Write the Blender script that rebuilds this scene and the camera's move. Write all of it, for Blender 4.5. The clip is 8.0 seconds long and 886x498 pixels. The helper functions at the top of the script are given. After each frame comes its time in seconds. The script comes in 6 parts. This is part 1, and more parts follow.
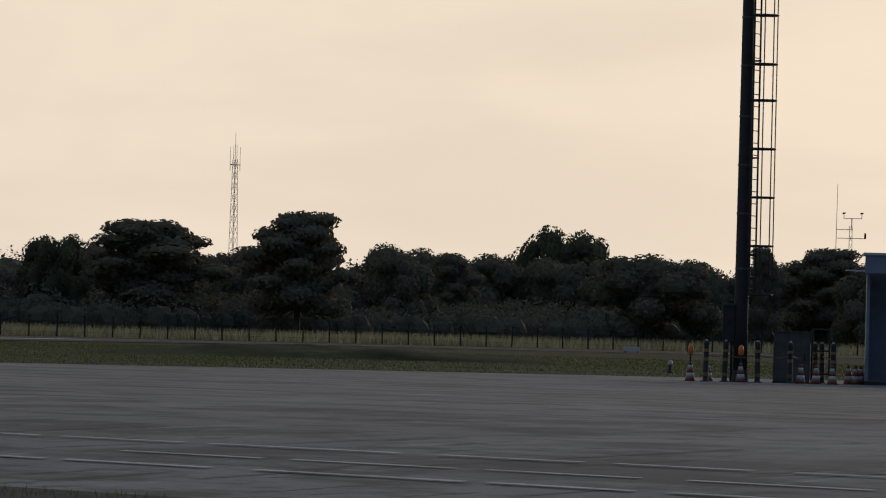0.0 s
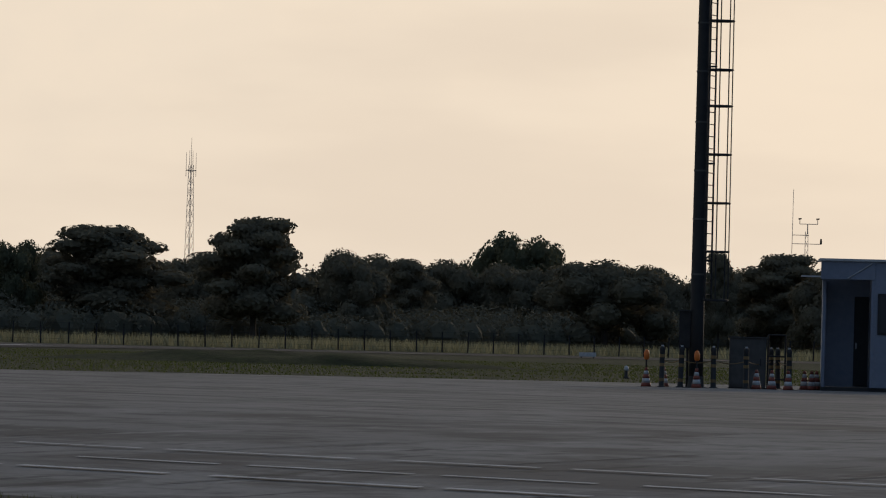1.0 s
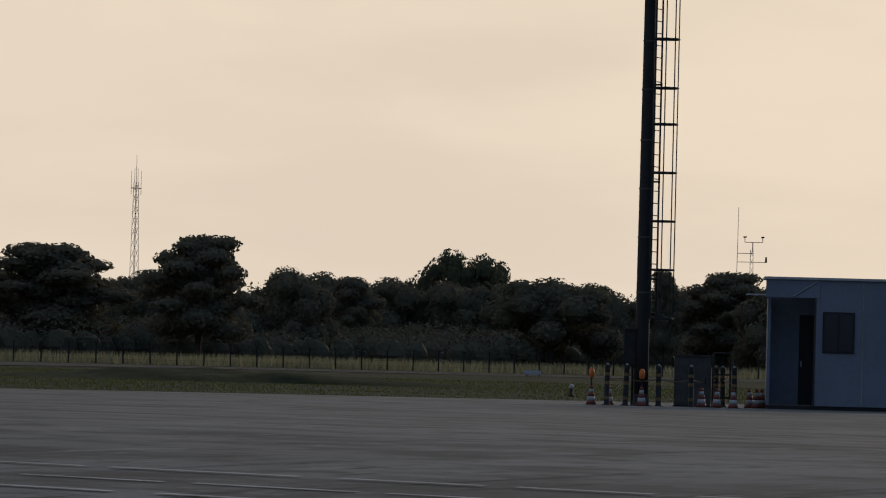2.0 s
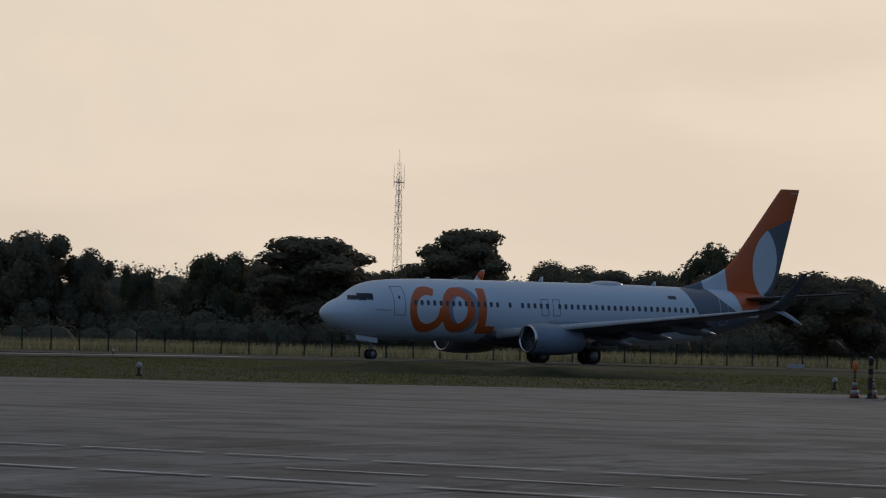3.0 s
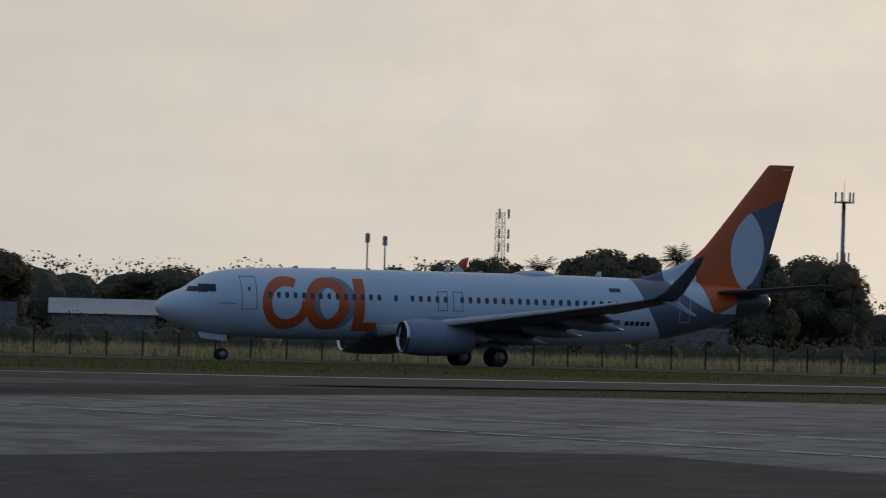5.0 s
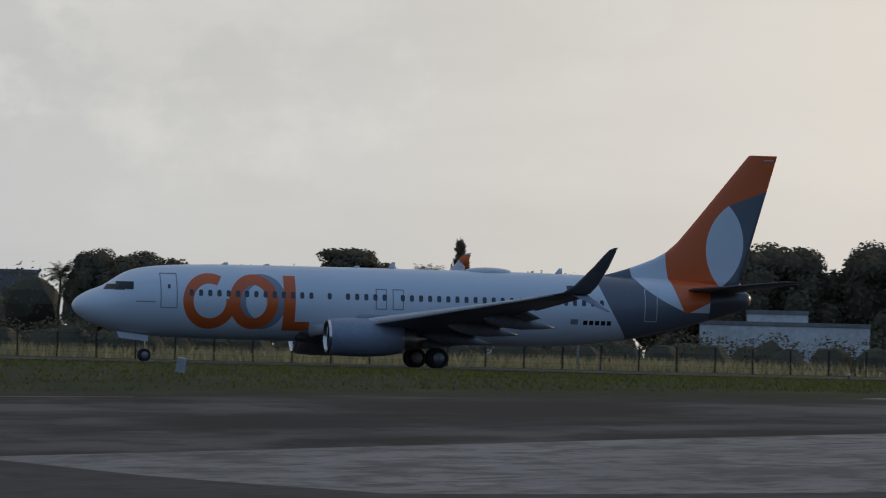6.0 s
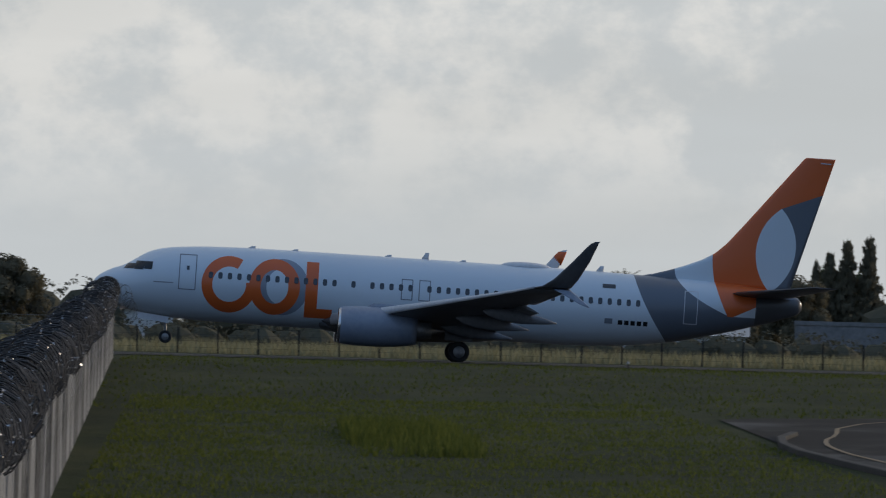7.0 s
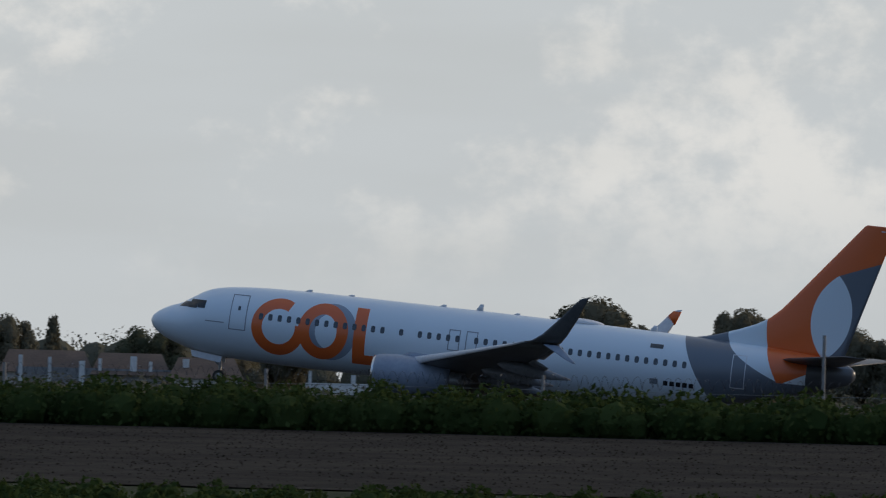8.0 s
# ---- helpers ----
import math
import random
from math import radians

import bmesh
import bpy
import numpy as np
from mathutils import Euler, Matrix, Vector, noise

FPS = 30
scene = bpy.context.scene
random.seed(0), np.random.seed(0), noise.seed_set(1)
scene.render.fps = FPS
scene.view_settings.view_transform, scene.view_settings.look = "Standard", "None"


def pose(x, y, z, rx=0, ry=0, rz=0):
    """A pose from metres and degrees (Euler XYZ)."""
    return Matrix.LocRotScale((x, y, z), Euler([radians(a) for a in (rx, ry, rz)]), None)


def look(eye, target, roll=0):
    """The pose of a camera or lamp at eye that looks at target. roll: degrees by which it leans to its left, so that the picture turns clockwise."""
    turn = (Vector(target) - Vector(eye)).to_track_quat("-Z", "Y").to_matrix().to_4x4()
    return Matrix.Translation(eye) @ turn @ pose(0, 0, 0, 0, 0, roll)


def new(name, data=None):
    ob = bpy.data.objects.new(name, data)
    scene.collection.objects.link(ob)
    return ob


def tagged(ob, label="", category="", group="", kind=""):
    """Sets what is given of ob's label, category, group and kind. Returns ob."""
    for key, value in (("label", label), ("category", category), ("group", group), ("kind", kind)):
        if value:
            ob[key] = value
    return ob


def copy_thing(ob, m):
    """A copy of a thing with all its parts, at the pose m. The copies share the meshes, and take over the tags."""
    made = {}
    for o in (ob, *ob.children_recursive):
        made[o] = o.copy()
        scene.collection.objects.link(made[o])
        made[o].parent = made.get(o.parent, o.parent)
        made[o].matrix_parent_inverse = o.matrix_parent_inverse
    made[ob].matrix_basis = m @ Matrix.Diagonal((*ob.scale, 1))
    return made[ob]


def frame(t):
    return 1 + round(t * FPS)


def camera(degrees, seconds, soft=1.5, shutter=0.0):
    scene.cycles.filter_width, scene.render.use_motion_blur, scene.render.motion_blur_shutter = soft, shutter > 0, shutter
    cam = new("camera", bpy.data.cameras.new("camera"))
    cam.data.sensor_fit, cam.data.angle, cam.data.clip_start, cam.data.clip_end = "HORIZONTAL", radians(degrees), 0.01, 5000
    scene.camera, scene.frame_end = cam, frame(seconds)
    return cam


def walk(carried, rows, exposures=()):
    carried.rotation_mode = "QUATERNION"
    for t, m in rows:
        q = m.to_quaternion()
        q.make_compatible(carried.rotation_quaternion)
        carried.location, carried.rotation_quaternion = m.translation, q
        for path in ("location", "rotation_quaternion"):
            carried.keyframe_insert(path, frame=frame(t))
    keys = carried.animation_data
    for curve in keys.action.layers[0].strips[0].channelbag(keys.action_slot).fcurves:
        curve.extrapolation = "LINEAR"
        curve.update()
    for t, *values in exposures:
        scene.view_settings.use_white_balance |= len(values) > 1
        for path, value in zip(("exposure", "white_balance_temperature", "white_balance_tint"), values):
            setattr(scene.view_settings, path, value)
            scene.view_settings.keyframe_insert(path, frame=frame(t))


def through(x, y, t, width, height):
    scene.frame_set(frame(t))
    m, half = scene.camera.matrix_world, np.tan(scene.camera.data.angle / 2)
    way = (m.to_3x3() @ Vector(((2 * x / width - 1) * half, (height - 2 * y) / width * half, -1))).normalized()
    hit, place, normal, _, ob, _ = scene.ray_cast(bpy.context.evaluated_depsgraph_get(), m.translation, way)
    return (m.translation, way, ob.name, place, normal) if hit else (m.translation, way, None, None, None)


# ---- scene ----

EYE = (0.0, 0.0, 0.97)
RUNWAY_Y = 398.4


def aim(heading, rise, roll):
    """The camera's pose at its stand: degrees to the right of the runway's normal, degrees up, and lean."""
    a, b = radians(heading), radians(rise)
    way = Vector((math.sin(a) * math.cos(b), math.cos(a) * math.cos(b), math.sin(b)))
    return look(EYE, Vector(EYE) + 100 * way, roll)


cam = camera(6.82, 8.0, soft=1.15, shutter=0.04)
walk(cam, [
    (0, aim(36.718, 0.648, 1.45)),
    (0.5, aim(36.852, 0.664, 1.45)),
    (1, aim(37.056, 0.700, 1.44)),
    (1.2, aim(37.154, 0.715, 1.44)),
    (2.3, aim(37.511, 0.871, 1.48)),
    (2.5, aim(37.434, 0.858, 1.47)),
    (2.7, aim(37.044, 0.829, 1.45)),
    (2.9, aim(36.066, 0.782, 1.45)),
    (3, aim(35.451, 0.750, 1.43)),
    (3.1, aim(34.776, 0.754, 1.45)),
    (3.5, aim(32.548, 0.653, 1.45)),
    (4, aim(29.235, 0.800, 1.48)),
    (4.5, aim(25.605, 0.875, 1.49)),
    (4.7, aim(23.780, 0.828, 1.50)),
    (5.8, aim(14.231, 0.767, 1.46)),
    (6, aim(12.213, 0.786, 1.45)),
    (6.1, aim(11.310, 0.785, 1.45)),
    (6.2, aim(10.325, 0.776, 1.45)),
    (6.3, aim(9.372, 0.767, 1.45)),
    (6.5, aim(7.299, 0.754, 1.50)),
    (6.6, aim(6.219, 0.739, 1.46)),
    (6.8, aim(4.014, 0.736, 1.45)),
    (7, aim(1.712, 0.732, 1.57)),
    (7.1, aim(0.521, 0.737, 1.45)),
    (7.2, aim(-0.670, 0.759, 1.45)),
    (7.3, aim(-1.797, 0.787, 1.45)),
    (7.5, aim(-3.769, 0.872, 1.45)),
    (7.7, aim(-5.990, 0.942, 1.43)),
    (7.9, aim(-8.372, 1.197, 1.48)),
    (8, aim(-9.420, 1.205, 1.45)),
], exposures=[(0, -0.61), (1.2, -0.62), (2.4, -0.76), (3.0, -0.72), (3.5, -0.60), (4.5, -0.58), (5.8, -0.20), (6.5, -0.06), (7.2, 0.0), (8, 0.0)])


# ---- light: a hazy evening sky, warm low sun to the right behind the runway ----
SUN_AZIMUTH, SUN_RISE = radians(64), radians(13)
SUN_WAY = Vector((math.sin(SUN_AZIMUTH) * math.cos(SUN_RISE), math.cos(SUN_AZIMUTH) * math.cos(SUN_RISE), math.sin(SUN_RISE)))


class Nodes:
    """Short hand for building node trees."""

    def __init__(self, tree):
        self.tree = tree
        tree.nodes.clear()

    def add(self, kind, **props):
        n = self.tree.nodes.new(kind)
        for k, v in props.items():
            if k in n.inputs:
                self.put(n.inputs[k], v)
            elif k == "operation":
                n.operation = v
            elif k == "sky_type":
                n.sky_type = v
        return n

    def put(self, socket, v):
        if isinstance(v, bpy.types.NodeSocket):
            self.tree.links.new(v, socket)
        else:
            socket.default_value = v

    def math(self, op, a, b=0.0, c=0.0, clamp=False):
        n = self.tree.nodes.new("ShaderNodeMath")
        n.operation, n.use_clamp = op, clamp
        for i, v in enumerate((a, b, c)):
            self.put(n.inputs[i], v)
        return n.outputs[0]

    def mix(self, f, a, b):
        n = self.tree.nodes.new("ShaderNodeMix")
        n.data_type = "RGBA"
        self.put(n.inputs[0], f)
        self.put(n.inputs[6], a if isinstance(a, bpy.types.NodeSocket) else (*a, 1))
        self.put(n.inputs[7], b if isinstance(b, bpy.types.NodeSocket) else (*b, 1))
        return n.outputs[2]

    def noise(self, vector, scale, detail=4.0, rough=0.55):
        n = self.tree.nodes.new("ShaderNodeTexNoise")
        self.put(n.inputs["Vector"], vector)
        n.inputs["Scale"].default_value, n.inputs["Detail"].default_value, n.inputs["Roughness"].default_value = scale, detail, rough
        return n.outputs[0]

    def ramp(self, v, lo, hi):
        n = self.tree.nodes.new("ShaderNodeMapRange")
        n.interpolation_type = "SMOOTHSTEP"
        self.put(n.inputs[0], v)
        n.inputs[1].default_value, n.inputs[2].default_value = lo, hi
        return n.outputs[0]

    def stretch(self, vector, scale, move=(0, 0, 0)):
        n = self.tree.nodes.new("ShaderNodeMapping")
        self.put(n.inputs[0], vector)
        n.inputs["Scale"].default_value, n.inputs["Location"].default_value = scale, move
        return n.outputs[0]

    def axes(self, vector):
        n = self.tree.nodes.new("ShaderNodeSeparateXYZ")
        self.put(n.inputs[0], vector)
        return n.outputs


def make_world():
    world = bpy.data.worlds.new("evening_sky")
    scene.world = world
    world.use_nodes = True
    k = Nodes(world.node_tree)
    sky = k.add("ShaderNodeTexSky", sky_type="NISHITA")
    sky.sky_type, sky.sun_disc, sky.sun_elevation, sky.sun_rotation = "NISHITA", False, SUN_RISE, SUN_AZIMUTH
    sky.dust_density, sky.air_density = 3.0, 1.0
    clear = k.add("ShaderNodeBackground", Color=sky.outputs[0], Strength=0.05)
    way = k.add("ShaderNodeTexCoord").outputs["Generated"]
    x, y, z = k.axes(way)
    # how near the view lies to the sun's side of the sky
    side = k.math("ADD", k.math("MULTIPLY", x, math.sin(SUN_AZIMUTH)), k.math("MULTIPLY", y, math.cos(SUN_AZIMUTH)))
    warm = k.ramp(side, 0.49, 0.93)
    veil = k.mix(warm, (0.595, 0.63, 0.65), (1.46, 1.24, 0.995))
    # heavier, bluer cloud overhead and away from the evening light
    veil = k.mix(k.ramp(z, 0.05, 0.34), veil, (0.16, 0.225, 0.345))
    behind = k.math("MULTIPLY", k.ramp(k.math("MULTIPLY", y, -1.0), -0.25, 0.35), 0.85)
    veil = k.mix(behind, veil, k.mix(k.ramp(z, 0.05, 0.5), (0.066, 0.152, 0.30), (0.120, 0.285, 0.60)))
    # heaped clouds, clearest away from the sun
    flat = k.stretch(way, (1, 1, 1.25))
    puffs = k.noise(flat, 62, 9, 0.62)
    banks = k.noise(flat, 17, 3, 0.5)
    bulk = k.math("ADD", k.math("MULTIPLY", puffs, 0.6), k.math("MULTIPLY", banks, 0.4))
    cloud = k.ramp(bulk, 0.46, 0.60)
    height = k.ramp(z, 0.010, 0.034)
    amount = k.math("MULTIPLY", k.math("MULTIPLY", cloud, height), k.math("MULTIPLY", k.math("SUBTRACT", 0.74, k.math("MULTIPLY", warm, 0.72)), k.math("SUBTRACT", 1.0, behind)))
    veil = k.mix(amount, veil, (0.86, 0.845, 0.81))
    streaks = k.noise(k.stretch(way, (1, 1, 5)), 14, 4, 0.5)
    fade = k.mix(warm, (0.50, 0.52, 0.52), (1.02, 0.86, 0.72))
    veil = k.mix(k.math("MULTIPLY", k.ramp(streaks, 0.35, 0.7), 0.3), veil, fade)
    haze = k.add("ShaderNodeBackground", Color=veil, Strength=1.0)
    both = k.tree.nodes.new("ShaderNodeMixShader")
    both.inputs[0].default_value = 0.9
    k.put(both.inputs[1], clear.outputs[0]), k.put(both.inputs[2], haze.outputs[0])
    out = k.tree.nodes.new("ShaderNodeOutputWorld")
    k.put(out.inputs[0], both.outputs[0])


make_world()
sun = new("sun", bpy.data.lights.new("sun", "SUN"))
sun.data.energy, sun.data.angle, sun.data.color = 1.35, radians(2.5), (1.0, 0.83, 0.62)
sun.matrix_world = look((0, 0, 300), Vector((0, 0, 300)) - SUN_WAY)
scene.view_settings.exposure = 0.0


# ---- materials ----
def base_material(name, rough=0.7, metal=0.0):
    m = bpy.data.materials.new(name)
    m.use_nodes = True
    k = Nodes(m.node_tree)
    bsdf = k.tree.nodes.new("ShaderNodeBsdfPrincipled")
    bsdf.inputs["Roughness"].default_value, bsdf.inputs["Metallic"].default_value = rough, metal
    out = k.tree.nodes.new("ShaderNodeOutputMaterial")
    k.put(out.inputs[0], bsdf.outputs[0])
    return m, k, bsdf


def bump(k, bsdf, height, strength=0.3, distance=0.05):
    b = k.tree.nodes.new("ShaderNodeBump")
    b.inputs["Strength"].default_value, b.inputs["Distance"].default_value = strength, distance
    k.put(b.inputs["Height"], height)
    k.put(bsdf.inputs["Normal"], b.outputs[0])


def mottled(name, a, b, coarse, fine, rough=0.7, metal=0.0, relief=0.0, distance=0.03):
    """Two colours mixed by noise at two scales (cycles per metre), with relief."""
    m, k, bsdf = base_material(name, rough, metal)
    at = k.add("ShaderNodeTexCoord").outputs["Object"]
    big, small = k.noise(at, coarse, 3), k.noise(at, fine, 5)
    f = k.ramp(k.math("ADD", k.math("MULTIPLY", big, 0.55), k.math("MULTIPLY", small, 0.45)), 0.34, 0.66)
    k.put(bsdf.inputs["Base Color"], k.mix(f, a, b))
    if relief:
        bump(k, bsdf, small, relief, distance)
    return m


def leafy(name, a, b, through=0.25):
    """Leaves: a colour that changes from clump to clump, some light coming through."""
    m, k, bsdf = base_material(name, 0.8)
    bsdf.inputs["Specular IOR Level"].default_value = 0.05
    island = k.add("ShaderNodeNewGeometry").outputs["Random Per Island"]
    which = k.add("ShaderNodeObjectInfo").outputs["Random"]
    f = k.math("ADD", k.math("MULTIPLY", island, 0.7), k.math("MULTIPLY", which, 0.3))
    colour = k.mix(f, a, b)
    k.put(bsdf.inputs["Base Color"], colour)
    thin = k.tree.nodes.new("ShaderNodeBsdfTranslucent")
    k.put(thin.inputs[0], colour)
    mix = k.tree.nodes.new("ShaderNodeMixShader")
    mix.inputs[0].default_value = through
    k.put(mix.inputs[1], bsdf.outputs[0]), k.put(mix.inputs[2], thin.outputs[0])
    out = [n for n in k.tree.nodes if n.type == "OUTPUT_MATERIAL"][0]
    k.put(out.inputs[0], mix.outputs[0])
    return m


def turf_material(name, dark, light, dry):
    m, k, bsdf = base_material(name, 0.9)
    at = k.add("ShaderNodeTexCoord").outputs["Object"]
    tufts, patches, wide = k.noise(at, 1.7, 6, 0.7), k.noise(k.stretch(at, (1, 0.25, 1)), 0.32, 5), k.noise(k.stretch(at, (1, 0.3, 1)), 0.11, 4)
    c = k.mix(k.ramp(tufts, 0.3, 0.7), dark, light)
    c = k.mix(k.math("MULTIPLY", k.ramp(patches, 0.45, 0.72), 0.75), c, dry)
    c = k.mix(k.math("MULTIPLY", k.ramp(wide, 0.45, 0.65), 0.55), c, dark)
    k.put(bsdf.inputs["Base Color"], c)
    bsdf.inputs["Specular IOR Level"].default_value = 0.15
    bump(k, bsdf, tufts, 0.9, 0.12)
    return m


def paving_material(name, a, b, stain, rough, gloss=0.3):
    """Old paving: worn patches, rubber and oil streaks along one way, sealed joints come as geometry."""
    m, k, bsdf = base_material(name, rough)
    at = k.add("ShaderNodeTexCoord").outputs["Object"]
    grain, worn = k.noise(at, 6.0, 5, 0.7), k.noise(at, 0.09, 5)
    run = k.stretch(at, (0.9, 0.30, 1))
    streak, blot = k.noise(run, 1.0, 5, 0.65), k.noise(k.stretch(at, (1, 0.3, 1)), 0.36, 4)
    c = k.mix(k.ramp(worn, 0.32, 0.68), a, b)
    c = k.mix(k.math("MULTIPLY", k.ramp(streak, 0.46, 0.64), 0.8), c, stain)
    c = k.mix(k.math("MULTIPLY", k.ramp(blot, 0.52, 0.66), 0.75), c, stain)
    fine = k.noise(k.stretch(at, (1.6, 1.0, 1)), 1.0, 3, 0.6)
    c = k.mix(k.math("MULTIPLY", k.ramp(fine, 0.55, 0.72), 0.6), c, stain)
    c = k.mix(k.math("MULTIPLY", k.ramp(grain, 0.3, 0.75), 0.25), c, stain)
    # tar-filled cracks and rubber across the slabs, and paler scuffs between them
    across = k.noise(k.stretch(at, (0.34, 1.15, 1), (7, 3, 0)), 1.3, 5, 0.7)
    c = k.mix(k.math("MULTIPLY", k.ramp(across, 0.57, 0.64), 0.8), c, tuple(q * 0.55 for q in stain))
    scuff = k.noise(k.stretch(at, (0.5, 0.9, 1), (2, 9, 0)), 1.1, 5, 0.7)
    c = k.mix(k.math("MULTIPLY", k.ramp(scuff, 0.56, 0.68), 0.6), c, tuple(q * 1.3 for q in b))
    k.put(bsdf.inputs["Base Color"], c)
    k.put(bsdf.inputs["Roughness"], k.math("ADD", rough - 0.12, k.math("MULTIPLY", worn, 0.24)))
    bsdf.inputs["Specular IOR Level"].default_value = gloss
    bump(k, bsdf, grain, 0.35, 0.01)
    return m


def damp_asphalt():
    """Old asphalt with pale dry fields, black tar repairs and damp patches that shine."""
    m, k, bsdf = base_material("patched_asphalt", 0.8)
    at = k.add("ShaderNodeTexCoord").outputs["Object"]
    fields = k.noise(k.stretch(at, (0.10, 0.055, 1), (1.7, 0.4, 0)), 1.0, 4, 0.55)
    tar = k.noise(k.stretch(at, (0.42, 0.11, 1), (5, 2, 0)), 1.0, 5, 0.6)
    cracks, grain = k.noise(k.stretch(at, (0.5, 0.5, 1), (3, 8, 0)), 1.2, 6, 0.7), k.noise(at, 6.0, 5, 0.7)
    c = k.mix(k.ramp(fields, 0.40, 0.60), (0.015, 0.0143, 0.0137), (0.066, 0.0635, 0.060))
    c = k.mix(k.math("MULTIPLY", k.ramp(tar, 0.52, 0.60), 0.85), c, (0.012, 0.0115, 0.011))
    c = k.mix(k.math("MULTIPLY", k.ramp(cracks, 0.55, 0.66), 0.6), c, (0.018, 0.0175, 0.017))
    c = k.mix(k.math("MULTIPLY", k.ramp(grain, 0.35, 0.75), 0.3), c, (0.03, 0.029, 0.0275))
    k.put(bsdf.inputs["Base Color"], c)
    k.put(bsdf.inputs["Roughness"], k.math("SUBTRACT", 0.9, k.math("MULTIPLY", k.ramp(fields, 0.46, 0.62), 0.25)))
    bsdf.inputs["Specular IOR Level"].default_value = 0.12
    bump(k, bsdf, grain, 0.35, 0.01)
    return m


GRASS = turf_material("grass", (0.010, 0.016, 0.004), (0.030, 0.043, 0.009), (0.050, 0.053, 0.017))
CONCRETE = paving_material("apron_concrete", (0.165, 0.158, 0.147), (0.245, 0.235, 0.218), (0.054, 0.052, 0.049), 0.8)
ASPHALT = paving_material("asphalt", (0.034, 0.033, 0.033), (0.060, 0.058, 0.056), (0.020, 0.0195, 0.019), 0.8, 0.15)
OLD_ASPHALT = damp_asphalt()
SOIL = mottled("ploughed_soil", (0.014, 0.0118, 0.0096), (0.043, 0.036, 0.0285), 0.15, 2.2, 0.95, relief=0.6, distance=0.15)
JOINT = mottled("joint_sealant", (0.03, 0.03, 0.03), (0.06, 0.058, 0.055), 0.3, 3, 0.6)
CHALK = mottled("pale_line", (0.30, 0.29, 0.27), (0.62, 0.60, 0.57), 0.4, 4, 0.6)
FADED = mottled("faded_edge_line", (0.05, 0.048, 0.045), (0.12, 0.117, 0.11), 0.4, 4, 0.7)
YELLOW = mottled("worn_yellow_line", (0.14, 0.085, 0.03), (0.24, 0.15, 0.05), 0.4, 4, 0.6)
KERB = mottled("kerb_stone", (0.010, 0.009, 0.0085), (0.028, 0.025, 0.023), 0.5, 5, 0.85, relief=0.4)
# tree leaves are coloured paler than foliage, to stand in for distance haze
LEAVES = leafy("tree_leaves", (0.145, 0.130, 0.086), (0.190, 0.168, 0.112), 0.30)
LEAVES_PALE = leafy("pale_leaves", (0.085, 0.09, 0.055), (0.13, 0.135, 0.08), 0.3)
HEDGE = leafy("hedge_leaves", (0.022, 0.040, 0.010), (0.070, 0.095, 0.028), 0.3)
# brush likewise lightened in its colour in place of haze
BRUSH = leafy("brush_leaves", (0.106, 0.100, 0.070), (0.140, 0.132, 0.093), 0.2)
STRAW = leafy("dry_grass", (0.20, 0.19, 0.105), (0.42, 0.39, 0.235), 0.45)
GREEN_BLADES = leafy("green_grass", (0.050, 0.070, 0.015), (0.150, 0.170, 0.042), 0.45)
BARK = mottled("bark", (0.05, 0.04, 0.03), (0.11, 0.09, 0.07), 1.0, 8, 0.95, relief=0.8)
DARK_STEEL = mottled("dark_painted_steel", (0.010, 0.010, 0.010), (0.022, 0.021, 0.020), 0.7, 6, 0.7)
BRIGHT_WIRE = mottled("bright_razor_steel", (0.45, 0.45, 0.46), (0.65, 0.65, 0.66), 1, 9, 0.38, 1.0)
GALVANISED = mottled("galvanised_steel", (0.22, 0.22, 0.22), (0.36, 0.36, 0.36), 0.8, 9, 0.45, 0.8)
def make_wall_concrete():
    """Precast concrete: each panel of its own tone, with rain streaks running down."""
    m, k, bsdf = base_material("wall_concrete", 0.88)
    at = k.add("ShaderNodeTexCoord").outputs["Object"]
    one = k.add("ShaderNodeObjectInfo").outputs["Random"]
    rain, grain = k.noise(k.stretch(at, (4, 4, 0.35)), 1.6, 5, 0.65), k.noise(at, 9.0, 4, 0.6)
    c = k.mix(k.ramp(one, 0.1, 0.9), (0.17, 0.165, 0.155), (0.58, 0.57, 0.55))
    c = k.mix(k.math("MULTIPLY", k.ramp(rain, 0.45, 0.68), 0.7), c, (0.10, 0.098, 0.09))
    c = k.mix(k.math("MULTIPLY", k.ramp(grain, 0.4, 0.7), 0.25), c, (0.62, 0.61, 0.59))
    k.put(bsdf.inputs["Base Color"], c)
    bsdf.inputs["Specular IOR Level"].default_value = 0.15
    bump(k, bsdf, grain, 0.4, 0.01)
    return m


WALL_CONCRETE = make_wall_concrete()
WHITE_WALL = mottled("whitewashed_wall", (0.52, 0.51, 0.49), (0.76, 0.75, 0.72), 0.25, 3, 0.8)
GREY_WALL = mottled("grey_plaster", (0.17, 0.165, 0.16), (0.27, 0.265, 0.26), 0.25, 3, 0.85)
TILE_ROOF = mottled("clay_roof", (0.08, 0.055, 0.043), (0.14, 0.095, 0.07), 0.4, 6, 0.85)
TIN_ROOF = mottled("sheet_roof", (0.40, 0.40, 0.39), (0.55, 0.55, 0.54), 0.3, 5, 0.5, 0.3)
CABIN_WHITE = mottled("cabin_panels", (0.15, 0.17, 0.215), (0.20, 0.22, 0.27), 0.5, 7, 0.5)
DARK_GLASS = mottled("dark_glass", (0.012, 0.014, 0.016), (0.02, 0.022, 0.026), 0.6, 3, 0.08)
ORANGE_PLASTIC = mottled("orange_plastic", (0.62, 0.14, 0.02), (0.78, 0.2, 0.03), 3, 12, 0.5)
